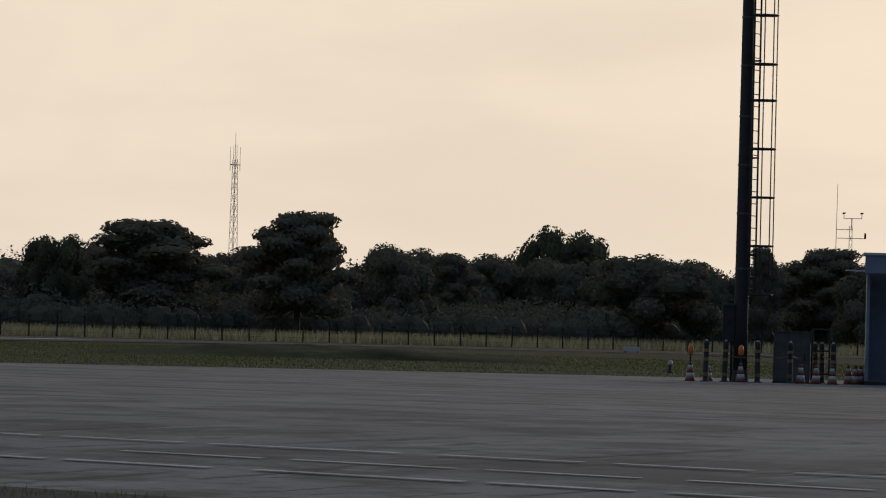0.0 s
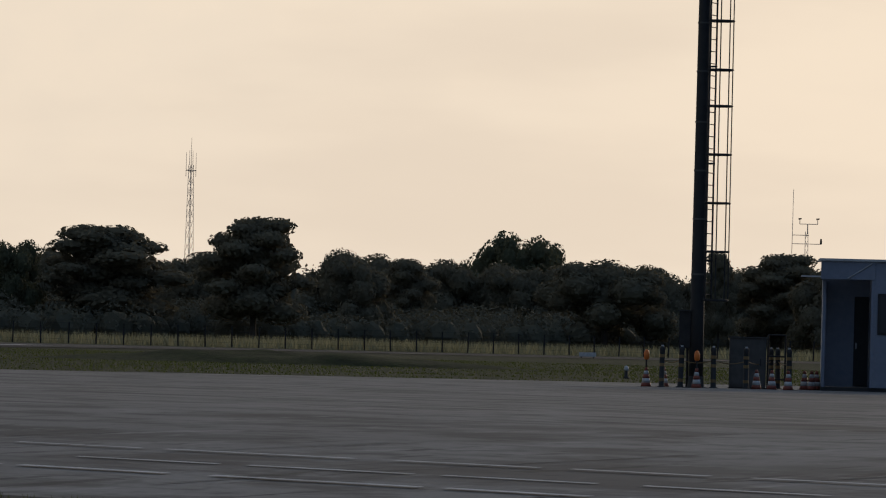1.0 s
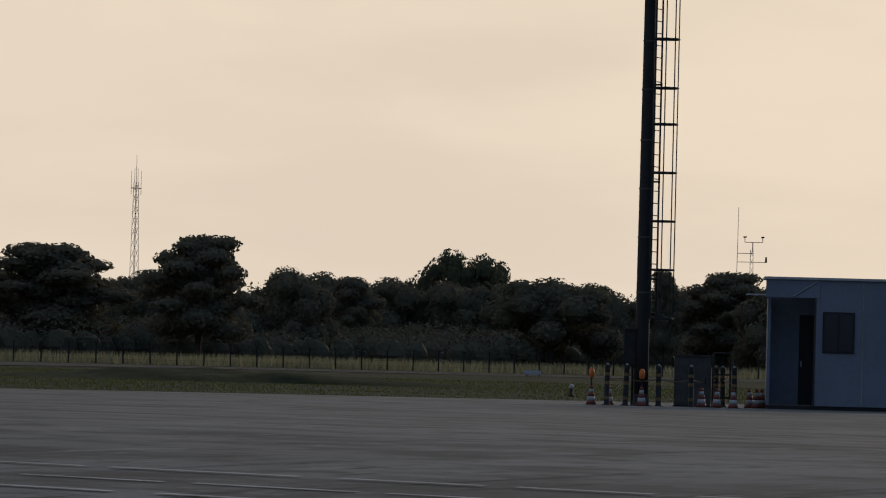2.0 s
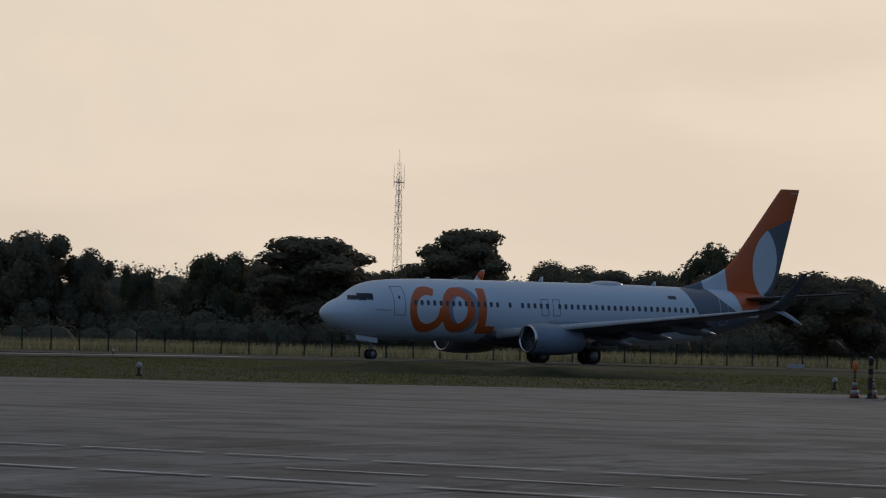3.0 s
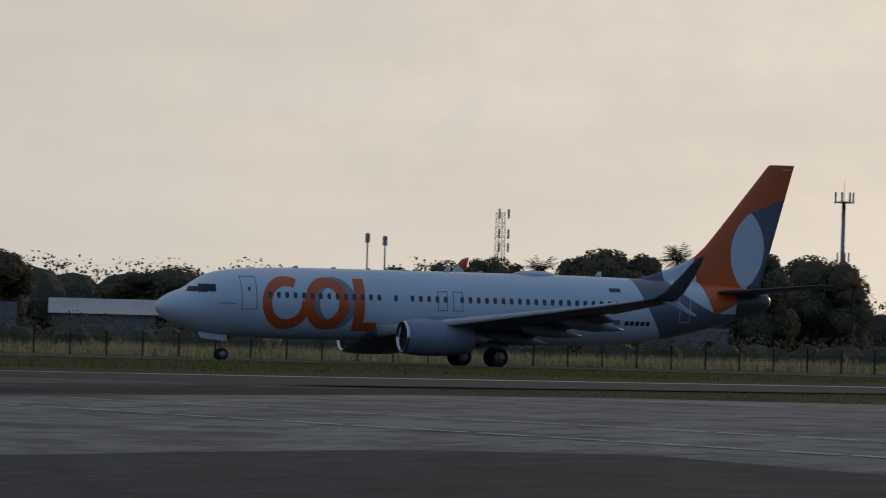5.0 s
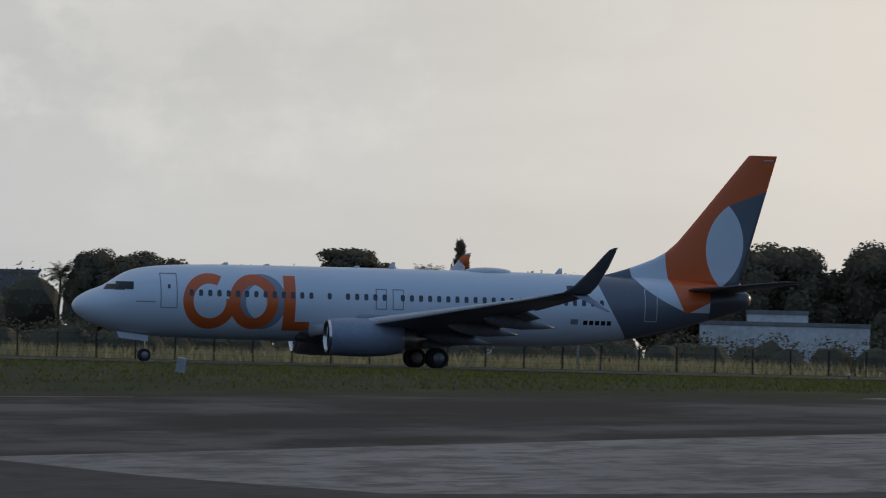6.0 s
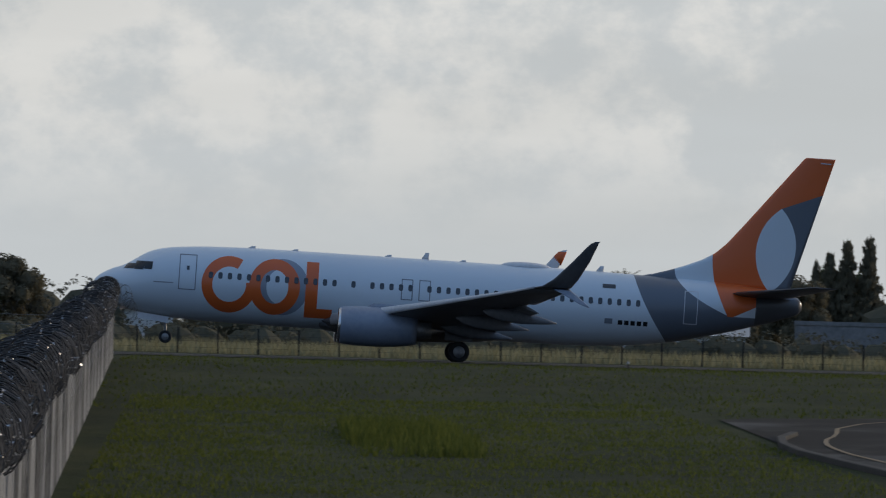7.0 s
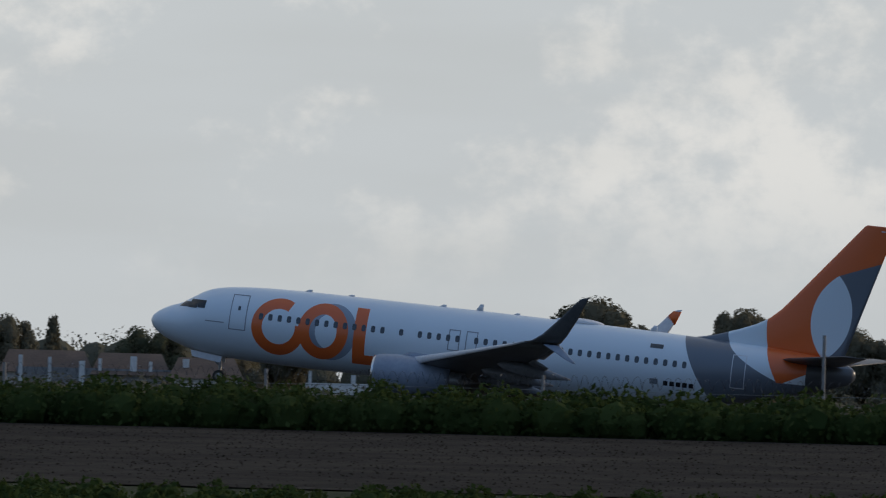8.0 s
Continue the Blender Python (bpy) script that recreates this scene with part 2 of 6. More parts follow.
WHITE_PLASTIC = mottled("white_plastic", (0.34, 0.34, 0.33), (0.50, 0.50, 0.49), 3, 12, 0.6)
BLACK_RUBBER = mottled("black_rubber", (0.014, 0.014, 0.014), (0.03, 0.03, 0.03), 2, 14, 0.8)
WIRE = mottled("razor_wire", (0.022, 0.022, 0.023), (0.10, 0.10, 0.102), 2, 10, 0.8, 0.0)
WIRE.node_tree.nodes["Principled BSDF"].inputs["Specular IOR Level"].default_value = 0.1
SOIL.node_tree.nodes["Principled BSDF"].inputs["Specular IOR Level"].default_value = 0.05
CONE_RED = mottled("faded_red_plastic", (0.16, 0.035, 0.02), (0.24, 0.055, 0.03), 3, 12, 0.6)
DARK_GREY_PAINT = mottled("dark_grey_paint", (0.048, 0.046, 0.042), (0.085, 0.080, 0.073), 0.8, 7, 0.7)
FEATHER = mottled("feathers", (0.04, 0.035, 0.03), (0.16, 0.14, 0.12), 6, 20, 0.9)


# ---- helpers for meshes ----
def mesh_of(name, verts, faces, material, smooth=False):
    me = bpy.data.meshes.new(name)
    me.from_pydata([tuple(v) for v in verts], [], [tuple(f) for f in faces])
    if material:
        me.materials.append(material)
    if smooth:
        me.polygons.foreach_set("use_smooth", [True] * len(me.polygons))
    me.update()
    return me


def part(name, bm, material, parent, label=""):
    """Links a bmesh (or a mesh) as one mesh object under its thing or part."""
    if isinstance(bm, bmesh.types.BMesh):
        me = bpy.data.meshes.new(name)
        bm.to_mesh(me)
        bm.free()
        me.materials.append(material)
    else:
        me = bm
    ob = new(name, me)
    ob.parent = parent
    if label:
        ob["label"] = label
    return ob


def box(bm, x0, x1, y0, y1, z0, z1, bevel=0.0):
    made = bmesh.ops.create_cube(bm, size=1.0, matrix=Matrix.Translation(((x0 + x1) / 2, (y0 + y1) / 2, (z0 + z1) / 2)) @ Matrix.Diagonal((x1 - x0, y1 - y0, z1 - z0, 1)))
    if bevel:
        edges = {e for v in made["verts"] for e in v.link_edges}
        bmesh.ops.bevel(bm, geom=list(edges), offset=bevel, segments=2, affect="EDGES")
    return bm


def rod(bm, a, b, r, r2=None, sides=8):
    """A round bar from a to b, tapering from r to r2."""
    a, b = Vector(a), Vector(b)
    turn = (b - a).to_track_quat("Z", "Y").to_matrix().to_4x4()
    bmesh.ops.create_cone(bm, cap_ends=True, segments=sides, radius1=r, radius2=r if r2 is None else r2, depth=(b - a).length,
                          matrix=Matrix.Translation((a + b) / 2) @ turn)
    return bm


def turned(bm, profile, axis_m, sides=24, cap=True):
    """A surface turned about its own z axis: profile of (radius, z), placed by axis_m."""
    rings = []
    for r, z in profile:
        rings.append([bm.verts.new(axis_m @ Vector((r * math.cos(2 * math.pi * i / sides), r * math.sin(2 * math.pi * i / sides), z))) for i in range(sides)])
    for a, b in zip(rings, rings[1:]):
        for i in range(sides):
            f = bm.faces.new((a[i], a[(i + 1) % sides], b[(i + 1) % sides], b[i]))
            f.smooth = True
    if cap:
        bm.faces.new(rings[0][::-1]), bm.faces.new(rings[-1])
    return bm


def thing(name, m, label, category, group="", kind=""):
    ob = new(name)
    ob.matrix_basis = m
    return tagged(ob, label, category, group, kind)


# ---- ground ----
def step(v):
    v = min(max(v, 0.0), 1.0)
    return v * v * (3 - 2 * v)


def ground_z(x, y):
    """The field on the left falls away towards the camera; the rest is level."""
    return -0.0125 * min(max(300 - y, 0.0), 300.0) * step((60 - x) / 60)


def sheet(name, xs, ys, lift, material, bumpy=0.0):
    verts = []
    for y in ys:
        for x in xs:
            verts.append((x, y, ground_z(x, y) + lift + (bumpy * noise.noise((x * 0.06, y * 0.06, 0)) if bumpy else 0)))
    n = len(xs)
    faces = [(j * n + i, j * n + i + 1, (j + 1) * n + i + 1, (j + 1) * n + i) for j in range(len(ys) - 1) for i in range(n - 1)]
    return new(name, mesh_of(name, verts, faces, material, True))


def spread(lo, hi, pace):
    n = max(1, round((hi - lo) / pace))
    return [lo + (hi - lo) * i / n for i in range(n + 1)]


def strip(name, outline_a, outline_b, lift, material, across=6, pace=4.0):
    """Paving between two lines given by corner points, following the ground."""
    def along(line, s):
        lens = [math.dist(p, q) for p, q in zip(line, line[1:])]
        d = s * sum(lens)
        for p, q, n in zip(line, line[1:], lens):
            if d <= n or q is line[-1]:
                return (p[0] + (q[0] - p[0]) * d / n, p[1] + (q[1] - p[1]) * d / n)
            d -= n
    total = sum(math.dist(p, q) for p, q in zip(outline_a, outline_a[1:]))
    n = max(2, round(total / pace))
    verts, faces = [], []
    for i in range(n + 1):
        a, b = along(outline_a, i / n), along(outline_b, i / n)
        for j in range(across + 1):
            x, y = a[0] + (b[0] - a[0]) * j / across, a[1] + (b[1] - a[1]) * j / across
            verts.append((x, y, ground_z(x, y) + lift))
    w = across + 1
    faces = [(i * w + j, i * w + j + 1, (i + 1) * w + j + 1, (i + 1) * w + j) for i in range(n) for j in range(across)]
    me = mesh_of(name, verts, faces, material, True)
    bm = bmesh.new()
    bm.from_mesh(me)
    bmesh.ops.recalc_face_normals(bm, faces=bm.faces)
    if sum(f.normal.z for f in bm.faces) < 0:
        bmesh.ops.reverse_faces(bm, faces=bm.faces)
    bm.to_mesh(me)
    bm.free()
    return new(name, me)


def make_ground():
    xs = [-4000, -2000, -900, -500] + spread(-300, 300, 7.5) + [320, 360, 420, 500, 700, 1000, 2000, 4000]
    ys = [-3000, -1500, -600, -200, -60, -20] + spread(0, 330, 5) + [345, 365, 400, 450, 500, 600, 800, 1200, 2400, 4500]
    tagged(sheet("ground", xs, ys, 0.0, GRASS), "airfield grass, dark green with dry yellow patches", "ground", kind="structure")
    # the apron and the paved corner where the taxiway meets it
    apron = sheet("apron", spread(16.0, 60, 5) + spread(64, 300, 12), spread(12, 144, 4), 0.03, CONCRETE)
    tagged(apron, "weathered grey concrete aircraft apron with sealed joints", "apron", kind="structure")
    corner = strip("apron_corner", [(14.9, 144.02), (13.7, 168), (13.8, 182), (14.2, 211), (24, 211.5), (38, 199), (52, 189)],
                   [(62, 144.02), (61, 147), (60.5, 150), (60.3, 153), (60, 156), (59.5, 160), (59, 163)], 0.03, OLD_ASPHALT, 10, 3)
    tagged(corner, "dark patched asphalt corner of the apron", "apron", kind="structure")
    taxi = strip("taxiway", [(52.1, 189), (75, 203), (127, 249), (212, 334), (252, 372)], [(59.1, 163.1), (81, 184), (126, 232), (165, 275), (212, 322), (266, 372)], 0.035, ASPHALT, 5, 5)
    tagged(taxi, "asphalt taxiway running aslant to the runway", "taxiway", kind="structure")
    edge = strip("taxiway_edge", [(53, 190.2), (75, 205.5), (127, 252), (212, 337.2), (250, 374)], [(52.2, 189), (75.1, 203.1), (127.1, 249.1), (212.1, 334.1), (252, 372)], 0.05, CHALK, 1, 5)
    tagged(edge, "pale strip along the far edge of the taxiway", "marking", kind="structure")
    run = strip("runway", [(-420, RUNWAY_Y - 26), (700, RUNWAY_Y - 26)], [(-420, RUNWAY_Y + 26), (700, RUNWAY_Y + 26)], 0.03, ASPHALT, 8, 20)
    tagged(run, "dark asphalt runway with worn surface", "runway", kind="structure")
    for y in (RUNWAY_Y - 22, RUNWAY_Y + 22):
        line = strip("runway_edge_line", [(-420, y - 0.4), (700, y - 0.4)], [(-420, y + 0.4), (700, y + 0.4)], 0.036, FADED, 1, 20)
        tagged(line, "worn white runway edge line", "marking", kind="structure")
    mx, my, verts = 150.0, 208.0, []
    for j in range(25):
        for i in range(41):
            u, v = -1 + i / 20, -1 + j / 12
            x, y = mx + 6.5 * u, my - 4.5 * u + 4.0 * v
            h = max(0.0, 1 - u * u) * max(0.0, 1 - v * v)
            verts.append((x, y, ground_z(x, y) - 0.02 + 0.44 * h * (1 + 0.35 * noise.noise((x * 0.5, y * 0.5, 1))) + 0.05 * h * noise.noise((x * 2, y * 2, 5))))
    faces = [(j * 41 + i, j * 41 + i + 1, (j + 1) * 41 + i + 1, (j + 1) * 41 + i) for j in range(24) for i in range(40)]
    tagged(new("grass_mound", mesh_of("grass_mound", verts, faces, GRASS, True)), "low grassy mound in the verge", "ground", kind="structure")
    field = strip("ploughed_field", [(-160, 186), (-60, 190), (-5.5, 194)], [(-160, 288), (-60, 288), (-5.5, 285)], 0.04, SOIL, 60, 1.6)
    tagged(field, "bare brown ploughed soil with clods", "field", kind="structure")


make_ground()


# ---- the airliner: x aft from the nose, y to its right, z up from the wheels' foot; the pivot is the main axle ----
AXLE = Vector((19.7, 0.0, 0.55))


def paint_material():
    """White fuselage paint with the orange and grey colour fields of the livery, laid out in side view; the tail cone's
    shade is painted in.
    """
    m, k, bsdf = base_material("airliner_paint", 0.32)
    x, y, z = k.axes(k.add("ShaderNodeTexCoord").outputs["Object"])
    x, z = k.math("ADD", x, AXLE.x), k.math("ADD", z, AXLE.z)
    at = k.add("ShaderNodeTexCoord").outputs["Object"]

    def times(*masks):
        v = masks[0]
        for w in masks[1:]:
            v = k.math("MULTIPLY", v, w)
        return v

    def over(a, b):
        return k.math("GREATER_THAN", a, b)

    def curve(x0, z0, s, c, z1):
        d = k.math("SUBTRACT", z, z0)
        bend = k.math("MULTIPLY", k.math("MULTIPLY", d, k.math("SUBTRACT", z, z1)), c)
        return k.math("ADD", k.math("ADD", k.math("MULTIPLY", d, s), x0), bend)

    def far(cx, cz, rx, rz):
        a, b = k.math("DIVIDE", k.math("SUBTRACT", x, cx), rx), k.math("DIVIDE", k.math("SUBTRACT", z, cz), rz)
        return k.math("SQRT", k.math("ADD", k.math("MULTIPLY", a, a), k.math("MULTIPLY", b, b)))

    def ring(cx, cz, rx, rz, ix, iz):
        return times(over(1.0, far(cx, cz, rx, rz)), over(far(cx, cz, ix, iz), 1.0))

    def block(x0, x1, z0, z1):
        return times(over(x, x0), over(x1, x), over(z, z0), over(z1, z))

    orange, grey, white = (0.72, 0.135, 0.028), (0.13, 0.15, 0.18), (0.67, 0.745, 0.80)
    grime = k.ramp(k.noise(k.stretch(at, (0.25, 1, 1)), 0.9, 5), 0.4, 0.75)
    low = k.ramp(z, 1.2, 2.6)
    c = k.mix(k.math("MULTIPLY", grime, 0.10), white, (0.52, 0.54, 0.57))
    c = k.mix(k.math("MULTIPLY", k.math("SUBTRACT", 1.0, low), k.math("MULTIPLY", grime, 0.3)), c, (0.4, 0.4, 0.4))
    # aft colour fields, and the shade under the tailplane as colour
    band = over(x, curve(28.9, 5.24, -0.4138, 0.0769, 3.79))
    c = k.mix(band, c, grey)
    wedge = times(over(x, curve(31.08, 5.86, -0.718, 0.5456, 4.37)), over(z, 3.42))
    c = k.mix(wedge, c, white)
    # the orange stops short low down, where the tailplane's shade hides it
    blaze = times(over(x, curve(33.06, 6.65, -0.148, 0.0885, 5.03)), over(z, 3.40), over(k.math("ADD", 34.3, k.math("MULTIPLY", k.math("SUBTRACT", z, 3.4), 2.0)), x))
    c = k.mix(blaze, c, orange)
    rear = times(over(far(34.54, 7.27, 2.96, 2.96), 1.0), over(x, 36.2), over(k.math("ADD", 9.39, k.math("MULTIPLY", k.math("SUBTRACT", x, 36.61), 0.40)), z))
    c = k.mix(rear, c, grey)
    # tail cone: shade below the tailplane put into the colour as near-black grey
    cone = times(over(x, 35.5), over(4.55, z))
    c = k.mix(cone, c, (0.075, 0.08, 0.088))
    lens = times(over(1.0, far(38.32, 6.97, 2.96, 2.96)), over(1.0, far(34.54, 7.27, 2.96, 2.96)))
    c = k.mix(lens, c, white)
    # the emblem on the forward fuselage: an open ring, a grey and an orange ring, an angled bar
    c = k.mix(ring(10.13, 3.40, 1.38, 1.50, 0.86, 0.98), c, (0.26, 0.30, 0.36))
    slope = k.math("SUBTRACT", k.math("MULTIPLY", k.math("SUBTRACT", x, 7.25), 1.9), k.math("SUBTRACT", z, 3.36))
    opening = times(over(slope, 0.0), over(z, 3.50))
    first = times(ring(7.28, 3.36, 1.47, 1.51, 0.90, 0.94), k.math("SUBTRACT", 1.0, opening))
    emblem = k.math("MAXIMUM", first, ring(9.70, 3.38, 1.36, 1.49, 0.74, 0.90))
    emblem = k.math("MAXIMUM", emblem, k.math("MAXIMUM", block(11.36, 12.02, 1.86, 4.84), block(11.36, 12.84, 1.86, 2.36)))
    c = k.mix(emblem, c, orange)
    k.put(bsdf.inputs["Base Color"], c)
    bsdf.inputs["Coat Weight"].default_value, bsdf.inputs["Coat Roughness"].default_value = 0.25, 0.12
    return m


PAINT = paint_material()
GREY_PAINT = mottled("wing_grey_paint", (0.13, 0.135, 0.145), (0.19, 0.195, 0.205), 0.4, 5, 0.4)
NACELLE = mottled("nacelle_grey_paint", (0.20, 0.24, 0.31), (0.27, 0.31, 0.38), 0.3, 4, 0.35)
TIP_GREY = mottled("winglet_dark_paint", (0.06, 0.06, 0.065), (0.09, 0.09, 0.095), 0.5, 5, 0.4)
TIP_WHITE = mottled("winglet_white_paint", (0.55, 0.56, 0.58), (0.68, 0.69, 0.71), 0.5, 5, 0.4)
TIP_ORANGE = mottled("winglet_orange_paint", (0.62, 0.11, 0.025), (0.74, 0.15, 0.03), 0.5, 5, 0.4)
SLAT_PAINT = mottled("pale_slat_paint", (0.55, 0.57, 0.60), (0.68, 0.70, 0.73), 0.4, 5, 0.35)
BRIGHT_METAL = mottled("polished_metal", (0.62, 0.62, 0.62), (0.75, 0.75, 0.75), 0.5, 6, 0.18, 1.0)
PANE = mottled("cabin_pane", (0.04, 0.048, 0.06), (0.075, 0.085, 0.10), 0.6, 3, 0.12)
SEAM = mottled("door_seam", (0.16, 0.18, 0.21), (0.24, 0.26, 0.3), 1, 6, 0.5)

# fuselage stations: x, top, bottom, half width
STATIONS = [(0.0, 2.98, 2.93, 0.02), (0.12, 3.24, 2.66, 0.30), (0.45, 3.52, 2.36, 0.62), (1.0, 3.82, 2.05, 0.96), (1.6, 4.05, 1.84, 1.22),
            (2.2, 4.42, 1.66, 1.44), (2.9, 4.84, 1.53, 1.62), (3.6, 5.06, 1.44, 1.74), (4.6, 5.21, 1.37, 1.83), (6.2, 5.32, 1.32, 1.88),
            (9.0, 5.39, 1.30, 1.88), (18.0, 5.41, 1.30, 1.88), (25.0, 5.40, 1.32, 1.88), (28.0, 5.36, 1.46, 1.84), (31.0, 5.30, 1.84, 1.64),
            (33.5, 5.22, 2.42, 1.26), (35.5, 5.08, 2.98, 0.86), (37.0, 4.86, 3.46, 0.48), (37.9, 4.58, 3.82, 0.20), (38.02, 4.40, 4.02, 0.08)]


def station(x):
    """Top, bottom and half width at x, on a smooth line through the stations."""
    s = STATIONS
    i = max(0, min(len(s) - 2, sum(1 for q in s if q[0] <= x) - 1))
    p1, p2 = s[i], s[i + 1]
    p0, p3 = s[max(i - 1, 0)], s[min(i + 2, len(s) - 1)]
    h = p2[0] - p1[0]
    u = (x - p1[0]) / h
    res = []
    for c in (1, 2, 3):
        d = (p2[c] - p1[c]) / h
        da = (p1[c] - p0[c]) / (p1[0] - p0[0]) if p1 is not p0 else d * 2
        db = (p3[c] - p2[c]) / (p3[0] - p2[0]) if p3 is not p2 else d
        m1 = 0 if da * d <= 0 else 2 * da * d / (da + d)
        m2 = 0 if db * d <= 0 else 2 * db * d / (db + d)
        res.append((2 * u**3 - 3 * u**2 + 1) * p1[c] + (u**3 - 2 * u**2 + u) * h * m1 + (-2 * u**3 + 3 * u**2) * p2[c] + (u**3 - u**2) * h * m2)
    return res


def skin(x, a, out=0.0):
    """A point of the fuselage's skin at the angle a from its left side upwards, less the pivot."""
    top, low, half = station(x)
    mid, high = (top + low) / 2, (top - low) / 2
    return Vector((x, -(half + out) * math.cos(a), mid + (high + out) * math.sin(a))) - AXLE


def skin_at(x, z, side=1, out=0.012):
    """A point of the skin on the left (side 1) or right (side -1) at height z."""
    top, low, half = station(x)
    s = max(-1.0, min(1.0, (z - (top + low) / 2) / ((top - low) / 2)))
    p = skin(x, math.asin(s), out)
    return Vector((p.x, p.y * side, p.z))


def patch(bm, x0, x1, z0, z1, side=1, out=0.012, nx=3, nz=3, lean=0.0):
    """A piece of skin between two stations and heights."""
    grid = [[bm.verts.new(skin_at(x0 + (x1 - x0) * i / nx + lean * (j / nz), z0 + (z1 - z0) * j / nz, side, out)) for j in range(nz + 1)] for i in range(nx + 1)]
    for i in range(nx):
        for j in range(nz):
            q = (grid[i][j], grid[i + 1][j], grid[i + 1][j + 1], grid[i][j + 1])
            bm.faces.new(q if side > 0 else q[::-1])
    return bm


def seam_frame(x0, x1, z0, z1, side, w=0.05):
    bm = bmesh.new()
    patch(bm, x0, x1, z0, z0 + w, side, 0.008, 2, 1), patch(bm, x0, x1, z1 - w, z1, side, 0.008, 2, 1)
    patch(bm, x0, x0 + w, z0 + w, z1 - w, side, 0.008, 1, 8), patch(bm, x1 - w, x1, z0 + w, z1 - w, side, 0.008, 1, 8)
    return bm


def foil(bm, sections, sides=10):
    """A lofted wing: sections of (leading edge point, chord vector, thickness vector)."""
    rings = []
    for lead, chord, thick in sections:
        lead, chord, thick = Vector(lead) - AXLE, Vector(chord), Vector(thick)
        ring = []
        for i in range(2 * sides):
            u = i / sides if i <= sides else 2 - i / sides
            s = u * u * (3 - 2 * u) * 0.5 + u * 0.5
            h = 0.5 * (2.6 * math.sqrt(max(s, 0)) * (1 - s) + 0.04 * (1 - s))
            ring.append(bm.verts.new(lead + chord * s + thick * (h * (1.0 if i <= sides else -0.8))))
        rings.append(ring)
    n = 2 * sides
    for a, b in zip(rings, rings[1:]):
        for i in range(n):
            f = bm.faces.new((a[i], a[(i + 1) % n], b[(i + 1) % n], b[i]))
            f.smooth = True
    bm.faces.new(rings[0]), bm.faces.new(rings[-1][::-1])
    bmesh.ops.recalc_face_normals(bm, faces=bm.faces)
    return bm


def make_wheel(parent, x, y, radius, width, hub):
    tyre = bmesh.new()
    m = Matrix.Translation(Vector((x, y, radius)) - AXLE) @ Matrix.Rotation(radians(90), 4, "X")
    r, w = radius, width / 2
    turned(tyre, [(r * 0.55, -w * 0.7), (r * 0.8, -w), (r * 0.94, -w * 0.9), (r, -w * 0.5), (r, w * 0.5), (r * 0.94, w * 0.9), (r * 0.8, w), (r * 0.55, w * 0.7)], m, 28)
    ob = part("wheel", tyre, BLACK_RUBBER, parent)
    rim = bmesh.new()
    turned(rim, [(r * 0.5, -w * 1.02), (r * 0.56, -w * 0.95), (r * 0.56, w * 0.95), (r * 0.5, w * 1.02), (r * 0.2, w * 1.06), (r * 0.16, w * 1.12)], m, 20)
    part("rim", rim, hub, ob, "grey metal wheel hub")


